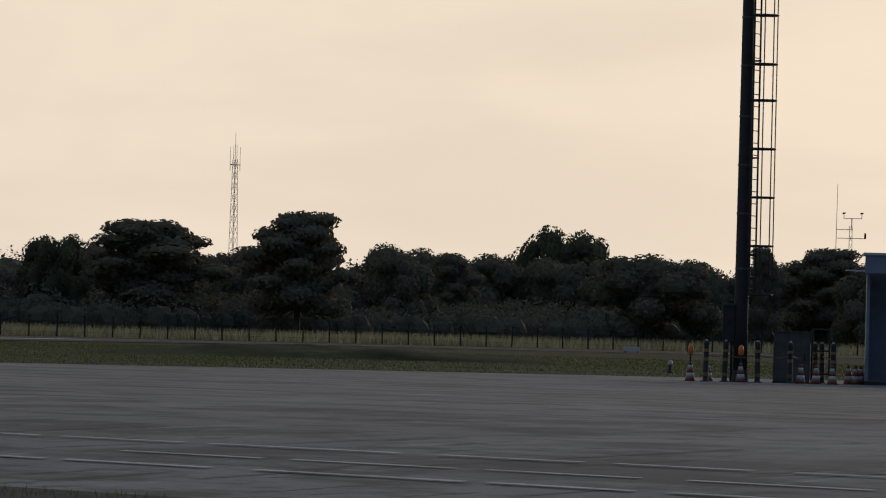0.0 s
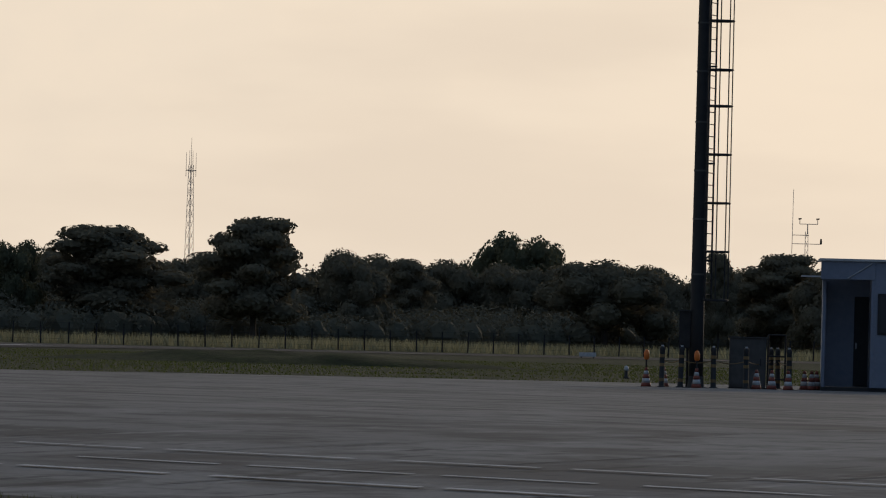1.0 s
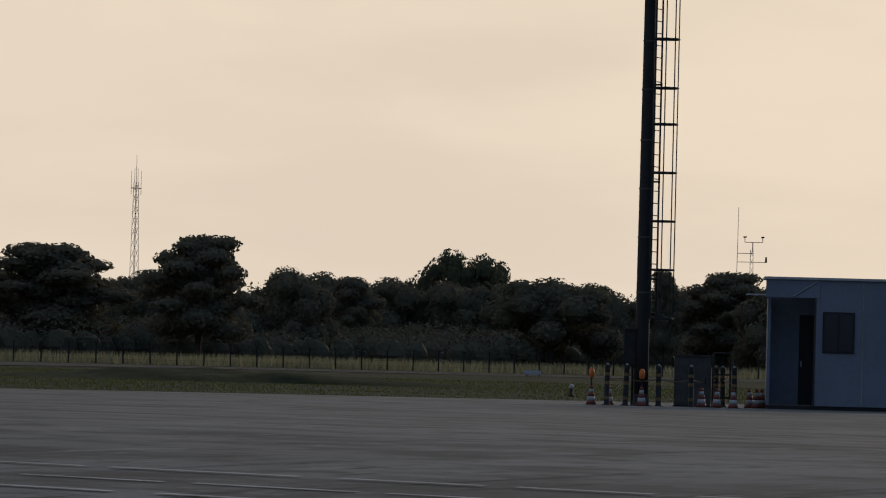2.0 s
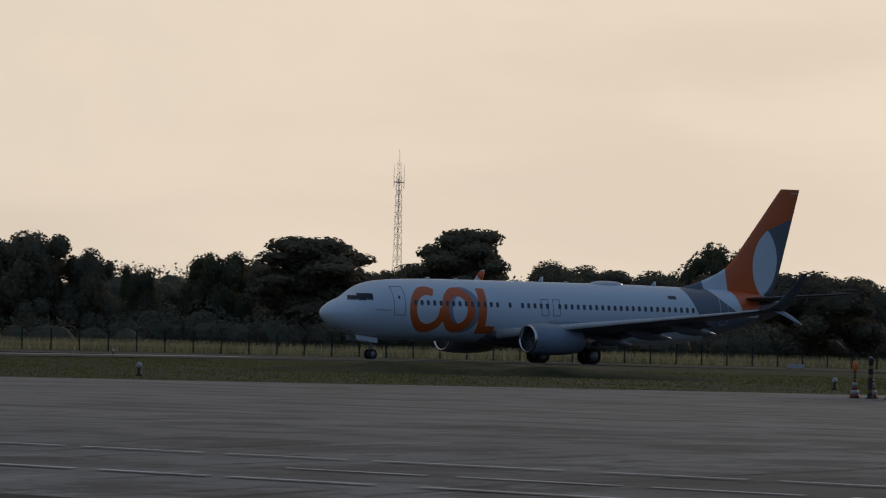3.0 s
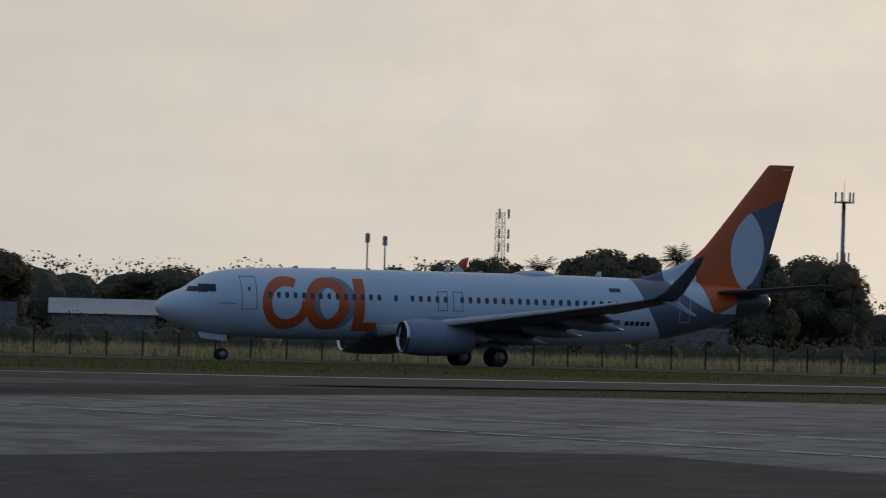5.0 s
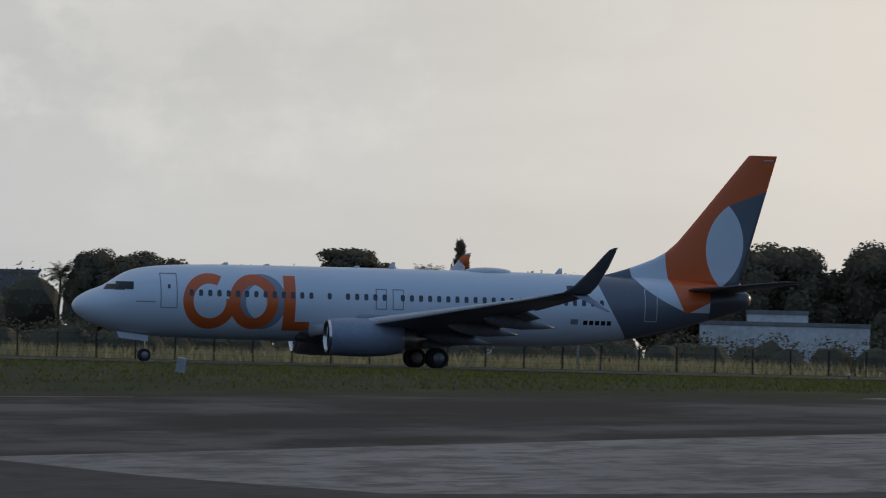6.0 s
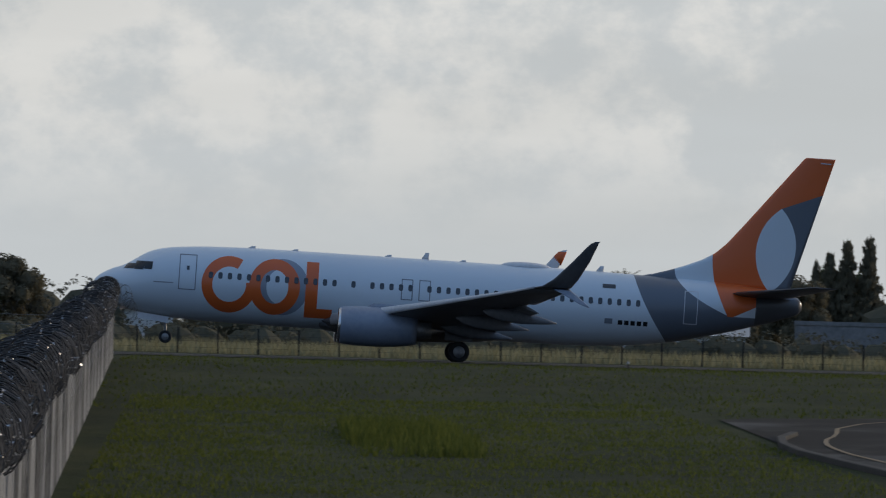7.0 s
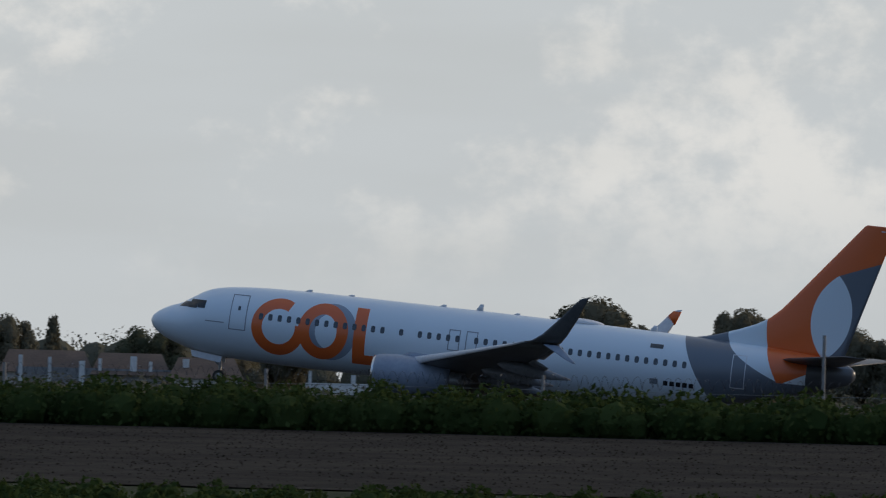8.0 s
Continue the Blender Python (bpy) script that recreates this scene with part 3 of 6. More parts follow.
def make_airliner():
    plane = thing("airliner", pose(500, RUNWAY_Y, AXLE.z), "white twin-engine airliner with orange and grey livery, taking off", "airplane")
    bm = bmesh.new()
    xs = [0.0, 0.03, 0.07] + [0.12 + 0.1 * i for i in range(45)] + spread(4.7, 26, 0.35) + spread(26.3, 38.02, 0.22)
    around = 56
    rings = [[bm.verts.new(skin(x, 2 * math.pi * i / around)) for i in range(around)] for x in xs]
    for a, b in zip(rings, rings[1:]):
        for i in range(around):
            bm.faces.new((a[i], a[(i + 1) % around], b[(i + 1) % around], b[i])).smooth = True
    bm.faces.new(rings[0][::-1]), bm.faces.new(rings[-1])
    bmesh.ops.recalc_face_normals(bm, faces=bm.faces)
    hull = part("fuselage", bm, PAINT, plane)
    # belly fairing
    bm = bmesh.new()
    bmesh.ops.create_uvsphere(bm, u_segments=36, v_segments=18, radius=1.0, matrix=Matrix.Translation(Vector((17.0, 0, 1.75)) - AXLE) @ Matrix.Diagonal((5.6, 2.05, 0.78, 1)))
    for f in bm.faces:
        f.smooth = True
    part("belly_fairing", bm, GREY_PAINT, plane)
    # cabin windows
    bm = bmesh.new()
    outline = []
    for i in range(16):
        a = 2 * math.pi * i / 16
        ca, sa = math.cos(a), math.sin(a)
        outline.append((0.108 * math.copysign(abs(ca) ** 0.6, ca), 0.165 * math.copysign(abs(sa) ** 0.6, sa)))
    front = [bm.verts.new((u, -0.014, v)) for u, v in outline]
    back = [bm.verts.new((u * 1.1, 0.012, v * 1.1)) for u, v in outline]
    bm.faces.new(front)
    for i in range(16):
        bm.faces.new((front[i], back[i], back[(i + 1) % 16], front[(i + 1) % 16]))
    bmesh.ops.recalc_face_normals(bm, faces=bm.faces)
    pane = bpy.data.meshes.new("cabin_window")
    bm.to_mesh(pane)
    bm.free()
    pane.materials.append(PANE)
    for side in (1, -1):
        for i in range(46):
            x = 6.28 + 0.508 * i
            if i in (14, 16, 22) or (side < 0 and i % 2):
                continue
            p = skin_at(x, 3.80, side, 0.004)
            q = skin_at(x, 3.95, side, 0.004) - p
            ob = new("cabin_window", pane)
            ob.parent = hull
            lean = math.atan2(q.y * side, q.z)
            ob.matrix_basis = Matrix.Translation(p) @ Matrix.Rotation(-lean if side > 0 else lean, 4, "X") @ Matrix.Rotation(0 if side > 0 else math.pi, 4, "Z")
    # doors and exits
    for side in (1, -1):
        part("door", seam_frame(4.57, 5.50, 2.92, 4.82, side), SEAM, hull, "door outlined by grey seams")
        part("door_window", patch(bmesh.new(), 4.98, 5.12, 3.98, 4.2, side, 0.012, 1, 2), PANE, hull)
        part("emergency_exit", seam_frame(16.46, 17.08, 3.14, 4.26, side), SEAM, hull)
        part("emergency_exit", seam_frame(17.40, 18.02, 3.14, 4.26, side), SEAM, hull)
        part("door", seam_frame(31.62, 32.36, 2.86, 4.64, side, 0.04), TIP_WHITE, hull, "aft door outlined by pale seams")
        # flight deck panes
        part("flight_deck_window", patch(bmesh.new(), 1.60, 2.10, 3.86, 4.15, side, 0.015, 4, 3, 0.24), DARK_GLASS, hull)
        part("flight_deck_window", patch(bmesh.new(), 2.14, 2.66, 3.84, 4.30, side, 0.015, 4, 3, 0.14), DARK_GLASS, hull)
        part("flight_deck_window", patch(bmesh.new(), 2.70, 3.12, 3.88, 4.30, side, 0.015, 4, 3, 0.04), DARK_GLASS, hull)
        # registration as plain bars, and a small flag
        for i in range(5):
            part("registration_bar", patch(bmesh.new(), 28.12 + 0.34 * i, 28.12 + 0.34 * i + 0.24, 2.60, 2.84, side, 0.01, 2, 2), DARK_GLASS, hull)
        part("flag", patch(bmesh.new(), 27.4, 27.82, 2.62, 2.9, side, 0.01, 2, 2), SEAM, hull)
        part("badge", patch(bmesh.new(), 27.2, 27.9, 4.50, 4.72, side, 0.01, 3, 2), TIP_GREY, hull)
        part("nose_lettering_bar", patch(bmesh.new(), 3.25, 4.3, 3.22, 3.27, side, 0.01, 3, 1), SEAM, hull)
    # fin
    bm = bmesh.new()
    lead = [(4.9, 28.4), (5.25, 28.95), (5.45, 29.9), (5.7, 30.75), (6.0, 31.6), (6.35, 32.45), (6.75, 33.15), (7.3, 33.75), (8.2, 34.5), (12.15, 37.66), (12.22, 37.78)]
    rows = []
    for z, x in lead:
        te = 37.32 + (z - 5.0) * 0.278
        thick = 0.40 - 0.26 * (z - 4.9) / 7.3
        rows.append(((x, 0, z), (te - x, 0, 0), (0, min(thick, (te - x) * 0.12), 0)))
    foil(bm, rows, 14)
    part("fin", bm, PAINT, plane, "orange tail fin with a white lens and grey field")
    for side in (1, -1):
        bm = bmesh.new()
        box(bm, 38.55 - AXLE.x, 39.1 - AXLE.x, -0.05 * side - 0.015, -0.05 * side + 0.015, 11.93 - AXLE.z, 11.98 - AXLE.z)
        part("fin_stripe", bm, TIP_WHITE, plane)
    # wings
    for side in (-1, 1):
        stations_ = [(1.2, 12.3, 20.9, 1.75, 1.05), (1.9, 12.8, 20.9, 1.82, 1.0), (5.2, 15.4, 20.8, 2.42, 0.62), (11.0, 19.1, 22.7, 3.22, 0.36), (15.5, 21.95, 24.1, 3.86, 0.22), (16.9, 22.85, 24.55, 4.10, 0.17)]
        rows = [((le, side * y, z), (te - le, 0, -0.02 * (te - le)), (0, 0, t)) for y, le, te, z, t in stations_]
        wing = part("wing", foil(bmesh.new(), rows), GREY_PAINT, plane)
        wing["side"] = "left" if side < 0 else "right"
        rows = [((le - 0.05, side * y, z + 0.01), (0.5 - 0.018 * y, 0, 0.01), (0, 0, t * 0.7)) for y, le, te, z, t in stations_[1:]]
        part("leading_edge", foil(bmesh.new(), rows, 6), SLAT_PAINT, wing, "pale leading edge slats")
        rows = [((te - 0.35, side * y, z - 0.10), (1.15 - 0.02 * y, 0, -0.34), (0, 0, 0.16)) for y, te, z in ((2.2, 20.9, 1.86), (5.2, 20.8, 2.4), (11.6, 22.9, 3.28))]
        part("flap", foil(bmesh.new(), rows, 6), GREY_PAINT, wing, "grey flap lowered for take-off")
        rows = [((te - 0.1, side * y, z - 0.02), (0.35, 0, -0.03), (0, 0, 0.08)) for y, te, z in ((12.0, 23.0, 3.32), (16.2, 24.3, 3.98))]
        part("aileron", foil(bmesh.new(), rows, 4), GREY_PAINT, wing)
        for y, x, z in ((3.9, 18.6, 1.85), (7.4, 19.3, 2.35), (10.4, 20.6, 2.78)):
            bm = bmesh.new()
            turned(bm, [(0.02, 0.0), (0.16, 0.35), (0.25, 1.1), (0.24, 2.1), (0.12, 3.2), (0.02, 3.9)], Matrix.Translation(Vector((x, side * y, z)) - AXLE) @ Matrix.Rotation(radians(96), 4, "Y") @ Matrix.Diagonal((1.4, 0.8, 1, 1)), 14)
            part("flap_track_fairing", bm, GREY_PAINT, wing)
        # split winglet: a blended upper blade and a lower strake
        colours = TIP_GREY if side < 0 else TIP_WHITE
        up = [((22.85, side * 16.9, 4.10), (1.70, 0, -0.02), (0, 0, 0.17)), ((23.30, side * 17.28, 4.22), (1.50, 0, 0), (0, -side * 0.09, 0.09)),
              ((23.85, side * 17.50, 4.60), (1.24, 0, 0), (0, -side * 0.10, 0.03)), ((24.75, side * 17.74, 5.55), (0.86, 0, 0), (0, -side * 0.08, 0)),
              ((25.42, side * 17.88, 6.34), (0.52, 0, 0), (0, -side * 0.05, 0)), ((25.62, side * 17.91, 6.54), (0.40, 0, 0.03), (0, -side * 0.03, 0)), ((25.84, side * 17.92, 6.64), (0.26, 0, 0.03), (0, -side * 0.015, 0))]
        part("winglet", foil(bmesh.new(), up, 7), colours, wing, "dark grey upswept winglet" if side < 0 else "orange and white upswept winglet")
        if side > 0:
            mid = [((x - 0.02, y + 0.0, z), (c + 0.04, 0, 0), (0, t, 0)) for x, y, z, c, t in ((24.98, 17.79, 5.78, 0.78, 0.1), (25.40, 17.88, 6.32, 0.56, 0.08), (25.62, 17.91, 6.55, 0.42, 0.05))]
            part("winglet_patch", foil(bmesh.new(), mid, 6), TIP_ORANGE, wing, "orange tip of the winglet")
            low = [((x - 0.02, y, z), (c, 0, 0), (0, t, 0)) for x, y, z, c, t in ((24.42, 17.62, 4.9, 0.62, 0.12), (24.72, 17.73, 5.3, 0.5, 0.12), (24.95, 17.77, 5.55, 0.2, 0.1))]
            part("winglet_lens", foil(bmesh.new(), low, 6), TIP_ORANGE, wing, "small orange lens on the winglet")
        down = [((23.75, side * 17.2, 4.14), (0.95, 0, 0), (0, -side * 0.05, 0.05)), ((24.35, side * 17.55, 3.86), (0.72, 0, 0), (0, -side * 0.07, 0.02)), ((25.2, side * 17.85, 3.42), (0.42, 0, -0.02), (0, -side * 0.04, 0)), ((25.6, side * 17.92, 3.27), (0.16, 0, -0.02), (0, -side * 0.015, 0))]
        part("winglet_strake", foil(bmesh.new(), down, 6), NACELLE, wing, "blue-grey lower winglet strake")
        # tailplane
        rows = [((33.9, side * 0.4, 4.62), (3.5, 0, 0), (0, 0, 0.34)), ((35.9, side * 3.7, 4.9), (2.4, 0, 0), (0, 0, 0.22)), ((37.85, side * 6.95, 5.17), (1.4, 0, 0), (0, 0, 0.12)), ((38.15, side * 7.15, 5.19), (1.15, 0, 0), (0, 0, 0.05))]
        part("tailplane", foil(bmesh.new(), rows, 7), TIP_GREY if side < 0 else TIP_GREY, plane)
        # engine: cowl with a bright lip, fan face, core nozzle and pylon
        m = Matrix.Translation(Vector((0, side * 4.83, 1.60)) - AXLE) @ Matrix.Rotation(radians(90), 4, "Y") @ Matrix.Diagonal((1.0, 1.06, 1, 1))
        bm = bmesh.new()
        turned(bm, [(0.86, 13.22), (0.94, 13.30), (1.0, 13.6), (1.05, 14.3), (1.05, 15.2), (1.0, 16.2), (0.88, 17.0), (0.80, 17.35), (0.74, 17.33), (0.72, 16.6)], m, 40, False)
        cowl = part("engine", bm, NACELLE, plane, "blue-grey jet engine cowl")
        bm = bmesh.new()
        turned(bm, [(0.93, 13.29), (0.90, 13.18), (0.84, 13.14), (0.79, 13.2), (0.77, 13.4)], m, 40, False)
        part("inlet_lip", bm, BRIGHT_METAL, cowl, "bright metal inlet lip")
        bm = bmesh.new()
        turned(bm, [(0.77, 13.39), (0.78, 14.0), (0.28, 13.98), (0.2, 13.75), (0.02, 13.5)], m, 36, False)
        part("fan", bm, TIP_GREY, cowl)
        bm = bmesh.new()
        turned(bm, [(0.60, 16.7), (0.56, 17.5), (0.44, 18.1), (0.40, 18.12), (0.24, 18.15), (0.03, 18.75)], m, 28, False)
        part("core_nozzle", bm, GALVANISED, cowl)
        bm = foil(bmesh.new(), [((14.3, side * 4.83, 2.45), (5.2, 0, 0.1), (0, 0.34, 0)), ((15.0, side * 4.9, 2.85), (4.2, 0, -0.1), (0, 0.26, 0))], 8)
        part("pylon", bm, NACELLE, cowl)
    # landing gear
    for side in (-1, 1):
        y = side * 2.86
        bm = bmesh.new()
        rod(bm, Vector((19.7, y, 0.55)) - AXLE, Vector((19.5, y * 0.98, 2.1)) - AXLE, 0.13)
        rod(bm, Vector((19.7, y - 0.6, 0.56)) - AXLE, Vector((19.7, y + 0.6, 0.56)) - AXLE, 0.09)
        rod(bm, Vector((19.6, y, 1.2)) - AXLE, Vector((19.5, y - side * 1.5, 1.9)) - AXLE, 0.07)
        rod(bm, Vector((19.9, y, 0.7)) - AXLE, Vector((19.95, y, 1.35)) - AXLE, 0.05)
        gear = part("main_gear", bm, GALVANISED, plane)
        bm = box(bmesh.new(), 18.9 - AXLE.x, 20.4 - AXLE.x, y + side * 0.16 - 0.03, y + side * 0.16 + 0.03, 1.15 - AXLE.z, 2.1 - AXLE.z, 0.02)
        part("gear_door", bm, GREY_PAINT, gear)
        for off in (-0.43, 0.43):
            make_wheel(gear, 19.7, y + off, 0.565, 0.40, GALVANISED)
    bm = bmesh.new()
    rod(bm, Vector((4.05, 0, 0.35)) - AXLE, Vector((3.95, 0, 1.7)) - AXLE, 0.09)
    rod(bm, Vector((4.05, -0.3, 0.35)) - AXLE, Vector((4.05, 0.3, 0.35)) - AXLE, 0.06)
    rod(bm, Vector((4.0, 0, 0.9)) - AXLE, Vector((3.1, 0, 1.65)) - AXLE, 0.05)
    gear = part("nose_gear", bm, GALVANISED, plane)
    for off in (-0.21, 0.21):
        make_wheel(gear, 4.05, off, 0.345, 0.2, GALVANISED)
    for side in (-1, 1):
        bm = bmesh.new()
        quad = [(2.42, 1.60), (4.18, 1.42), (4.12, 1.08), (2.55, 1.26)]
        a = [bm.verts.new(Vector((x, side * (0.50 + 0.25 * (1.6 - z)), z)) - AXLE) for x, z in quad]
        b = [bm.verts.new(v.co + Vector((0, side * 0.03, 0))) for v in a]
        bm.faces.new(a), bm.faces.new(b[::-1])
        for i in range(4):
            bm.faces.new((a[i], b[i], b[(i + 1) % 4], a[(i + 1) % 4]))
        bmesh.ops.recalc_face_normals(bm, faces=bm.faces)
        part("nose_gear_door", bm, TIP_WHITE, gear, "white nose gear door")
    # domes and aerials on the back
    bm = bmesh.new()
    bmesh.ops.create_uvsphere(bm, u_segments=28, v_segments=12, radius=1.0, matrix=Matrix.Translation(Vector((23.1, 0, 5.38)) - AXLE) @ Matrix.Diagonal((1.35, 0.55, 0.24, 1)))
    part("antenna_dome", bm, TIP_WHITE, plane)
    for x, h in ((8.3, 0.12), (10.6, 0.1), (15.6, 0.14), (17.6, 0.38), (19.6, 0.12), (27.0, 0.3)):
        bm = foil(bmesh.new(), [((x - 0.15, 0, 5.38), (0.42, 0, 0), (0, 0.06, 0)), ((x + 0.08, 0, 5.38 + h), (0.2, 0, 0), (0, 0.03, 0))], 5)
        part("aerial", bm, TIP_WHITE, plane)
    bm = foil(bmesh.new(), [((14.6, 0, 1.32), (0.5, 0, 0), (0, 0.06, 0)), ((14.75, 0, 0.95), (0.25, 0, 0), (0, 0.03, 0))], 5)
    part("aerial", bm, TIP_WHITE, plane)
    return plane


airliner = make_airliner()


# ---- paving details ----
def joint_line(name, a, b, width, material, lift):
    strip_ = strip(name, [a, b], [(a[0] + width, a[1]), (b[0] + width, b[1])], lift, material, 1, 3)
    return tagged(strip_, "broken pale line on the apron" if material is CHALK else "yellow guide line beside the kerb", "marking", kind="structure")


def make_paving_details():
    # sealed joints of the apron slabs: one strip a joint, both ways
    verts, faces = [], []
    def bar(x0, y0, x1, y1, w):
        n = max(1, round(math.dist((x0, y0), (x1, y1)) / 6))
        ux, uy = (x1 - x0), (y1 - y0)
        d = math.hypot(ux, uy)
        px, py = -uy / d * w / 2, ux / d * w / 2
        base = len(verts)
        for i in range(n + 1):
            x, y = x0 + ux * i / n, y0 + uy * i / n
            verts.append((x + px, y + py, ground_z(x + px, y + py) + 0.036)), verts.append((x - px, y - py, ground_z(x - px, y - py) + 0.036))
        for i in range(n):
            faces.append((base + 2 * i + 1, base + 2 * i + 3, base + 2 * i + 2, base + 2 * i))
    for i in range(24):
        bar(43.0, 20 + 5.2 * i, 200, 20 + 5.2 * i, 0.07)
    for i in range(16):
        bar(44.6 + 10.4 * i, 40, 44.6 + 10.4 * i, 143, 0.02)
    tagged(new("slab_joints", mesh_of("slab_joints", verts, faces, JOINT)), "dark sealed joints between the apron slabs", "paving joints", kind="stuff")
    # broken pale lines
    for x, y0, y1, w in ((44.0, 50, 150, 0.12), (46.95, 52, 140, 0.10), (45.4, 54, 66, 0.09)):
        y = y0
        while y < y1:
            go = 2.2 + 2.2 * noise.noise((x * 3.1, y * 0.7, 0.5)) ** 2 + 1.2 * abs(noise.noise((x, y * 1.3, 9.0)))
            joint_line("apron_line", (x, y), (x + 0.02, y + go), w, CHALK, 0.042)
            y += go + 0.35 + 0.8 * abs(noise.noise((x, y, 4.0)))
    # a darker asphalt lane nearest to the stand
    lane = strip("service_road", [(40.9, 40), (40.9, 84), (42, 100), (40, 106), (31, 112), (25, 118), (23, 130), (21, 152), (18.5, 166)], [(16.05, 40), (16.05, 90), (16.0, 100), (15.95, 110), (15.75, 125), (15.35, 135), (14.7, 147), (14.2, 163)], 0.045, ASPHALT, 8, 3)
    tagged(lane, "dark asphalt service road beside the apron", "road", kind="structure")
    # kerb and its yellow line round the corner
    line = [(15.9, 60), (15.9, 100), (15.75, 112), (15.55, 122), (15.1, 135), (14.5, 147), (13.95, 163), (13.7, 172), (13.8, 179), (14.2, 185), (14.9, 190)]
    verts, faces = [], []
    for i, (x, y) in enumerate(line):
        a, b = line[max(i - 1, 0)], line[min(i + 1, len(line) - 1)]
        d = math.dist(a, b)
        nx, ny = -(b[1] - a[1]) / d, (b[0] - a[0]) / d
        z = ground_z(x, y)
        for off, up in ((0.0, 0.0), (0.0, 0.12), (0.02, 0.14), (0.2, 0.14), (0.22, 0.12), (0.22, 0.0)):
            verts.append((x + nx * off, y + ny * off, z + up))
    for i in range(len(line) - 1):
        for j in range(5):
            faces.append((i * 6 + j, i * 6 + j + 1, i * 6 + j + 7, i * 6 + j + 6))
    tagged(new("kerb", mesh_of("kerb", verts, faces, KERB)), "dark concrete kerb round the apron corner", "kerb", kind="structure")
    yellow = strip("yellow_line", [(x + 0.9, y - 0.2) for x, y in line + [(15.6, 198), (17.0, 205), (19.2, 209)]], [(x + 1.02, y - 0.22) for x, y in line + [(15.6, 198), (17.0, 205), (19.2, 209)]], 0.05, YELLOW, 1, 3)
    tagged(yellow, "yellow guide line beside the kerb", "marking", kind="structure")
    strip_ = strip("yellow_line", [(20, 203.5), (28, 201), (34, 196)], [(20, 204.1), (28, 201.6), (34.2, 196.5)], 0.05, YELLOW, 1, 3)
    tagged(strip_, "short yellow guide line on patched asphalt", "marking", kind="structure")


make_paving_details()


# ---- plants ----
rng = np.random.default_rng(7)


def leaf_quads(points, normals, size, flat=0.0, slim=0.6, lay=0.8):
    """Small bent leaf clumps at the points: arrays of vertices and faces."""
    n = len(points)
    a = rng.normal(size=(n, 3))
    a[:, 2] *= 1 - flat
    a -= lay * (a * normals).sum(1)[:, None] * normals
    a /= np.linalg.norm(a, axis=1)[:, None]
    b = np.cross(a, normals + 0.4 * rng.normal(size=(n, 3)))
    b /= np.linalg.norm(b, axis=1)[:, None] + 1e-9
    s = (size * rng.uniform(0.6, 1.4, n))[:, None]
    v = np.empty((n, 4, 3))
    v[:, 0], v[:, 2] = points - a * s, points + a * s
    v[:, 1], v[:, 3] = points + b * s * slim, points - b * s * slim
    return v.reshape(-1, 3), np.arange(4 * n).reshape(-1, 4)


def on_blobs(blobs, count, squash=1.0):
    """Points and outward normals spread over a set of balls (centre, radius)."""
    c, r = np.array([b[0] for b in blobs]), np.array([b[1] for b in blobs])
    which = rng.choice(len(blobs), count, p=r**2 / (r**2).sum())
    d = rng.normal(size=(count, 3))
    d /= np.linalg.norm(d, axis=1)[:, None]
    p = c[which] + d * r[which][:, None] * rng.uniform(0.86, 1.07, count)[:, None] * np.array([1, 1, squash])
    return p, d


def core_blobs(bm, blobs, scale, squash=1.0):
    for c, r in blobs:
        made = bmesh.ops.create_icosphere(bm, subdivisions=2, radius=1.0)
        for v in made["verts"]:
            d = v.co.copy()
            k = r * scale * (0.9 + 0.22 * noise.noise(Vector(c) * 3 + d * 2.1))
            v.co = Vector(c) + Vector((d.x * k, d.y * k, d.z * k * squash))


def crown_mesh(name, blobs, count, size, material, core=0.86, squash=1.0, flat=0.0, lay=0.65):
    p, d = on_blobs(blobs, count, squash)
    v, f = leaf_quads(p, d, size, flat, 0.6, lay)
    bm = bmesh.new()
    if core:
        core_blobs(bm, blobs, core, squash)
    me = bpy.data.meshes.new(name)
    bm.to_mesh(me)
    bm.free()
    base = len(me.vertices)
    verts = [tuple(q.co) for q in me.vertices] + [tuple(q) for q in v]
    faces = [tuple(q.vertices) for q in me.polygons] + [tuple(int(j) + base for j in q) for q in f]
    return mesh_of(name, verts, faces, material)


def trunk_mesh(limbs):
    bm = bmesh.new()
    rod(bm, (0, 0, -0.02), (0.012, 0.0, 0.45), 0.032, 0.02, 8)
    for q in limbs:
        rod(bm, (0.012, 0, rng.uniform(0.2, 0.44)), q, 0.016, 0.004, 6)
    me = bpy.data.meshes.new("trunk")
    bm.to_mesh(me)
    bm.free()
    me.materials.append(BARK)
    return me


def tree_kind(label, blobs, count, size, material, core=0.86, squash=1.0, flat=0.0):
    """One tree of unit height and unit crown width."""
    ob = thing("tree", pose(0, -400, -60), label, "tree", "trees beyond the fence")
    part("trunk", trunk_mesh([c for c, r in blobs][:9]), BARK, ob)
    part("crown", crown_mesh("crown", blobs, count, size, material, core, squash, flat), material, ob)
    return ob


def dome(n, seed, low=0.18):
    r = random.Random(seed)
    blobs = [((0, 0, 0.56), 0.30), ((0, 0, 0.76), 0.235)]
    for i in range(n):
        a, h = r.uniform(0, 6.28), r.uniform(low, 0.86)
        wide = 0.40 * math.sqrt(max(0.0, 1 - ((h - 0.42) / 0.60) ** 2))
        s = r.uniform(0.085, 0.165)
        blobs.append(((wide * math.cos(a), wide * math.sin(a), h), s))
    return blobs


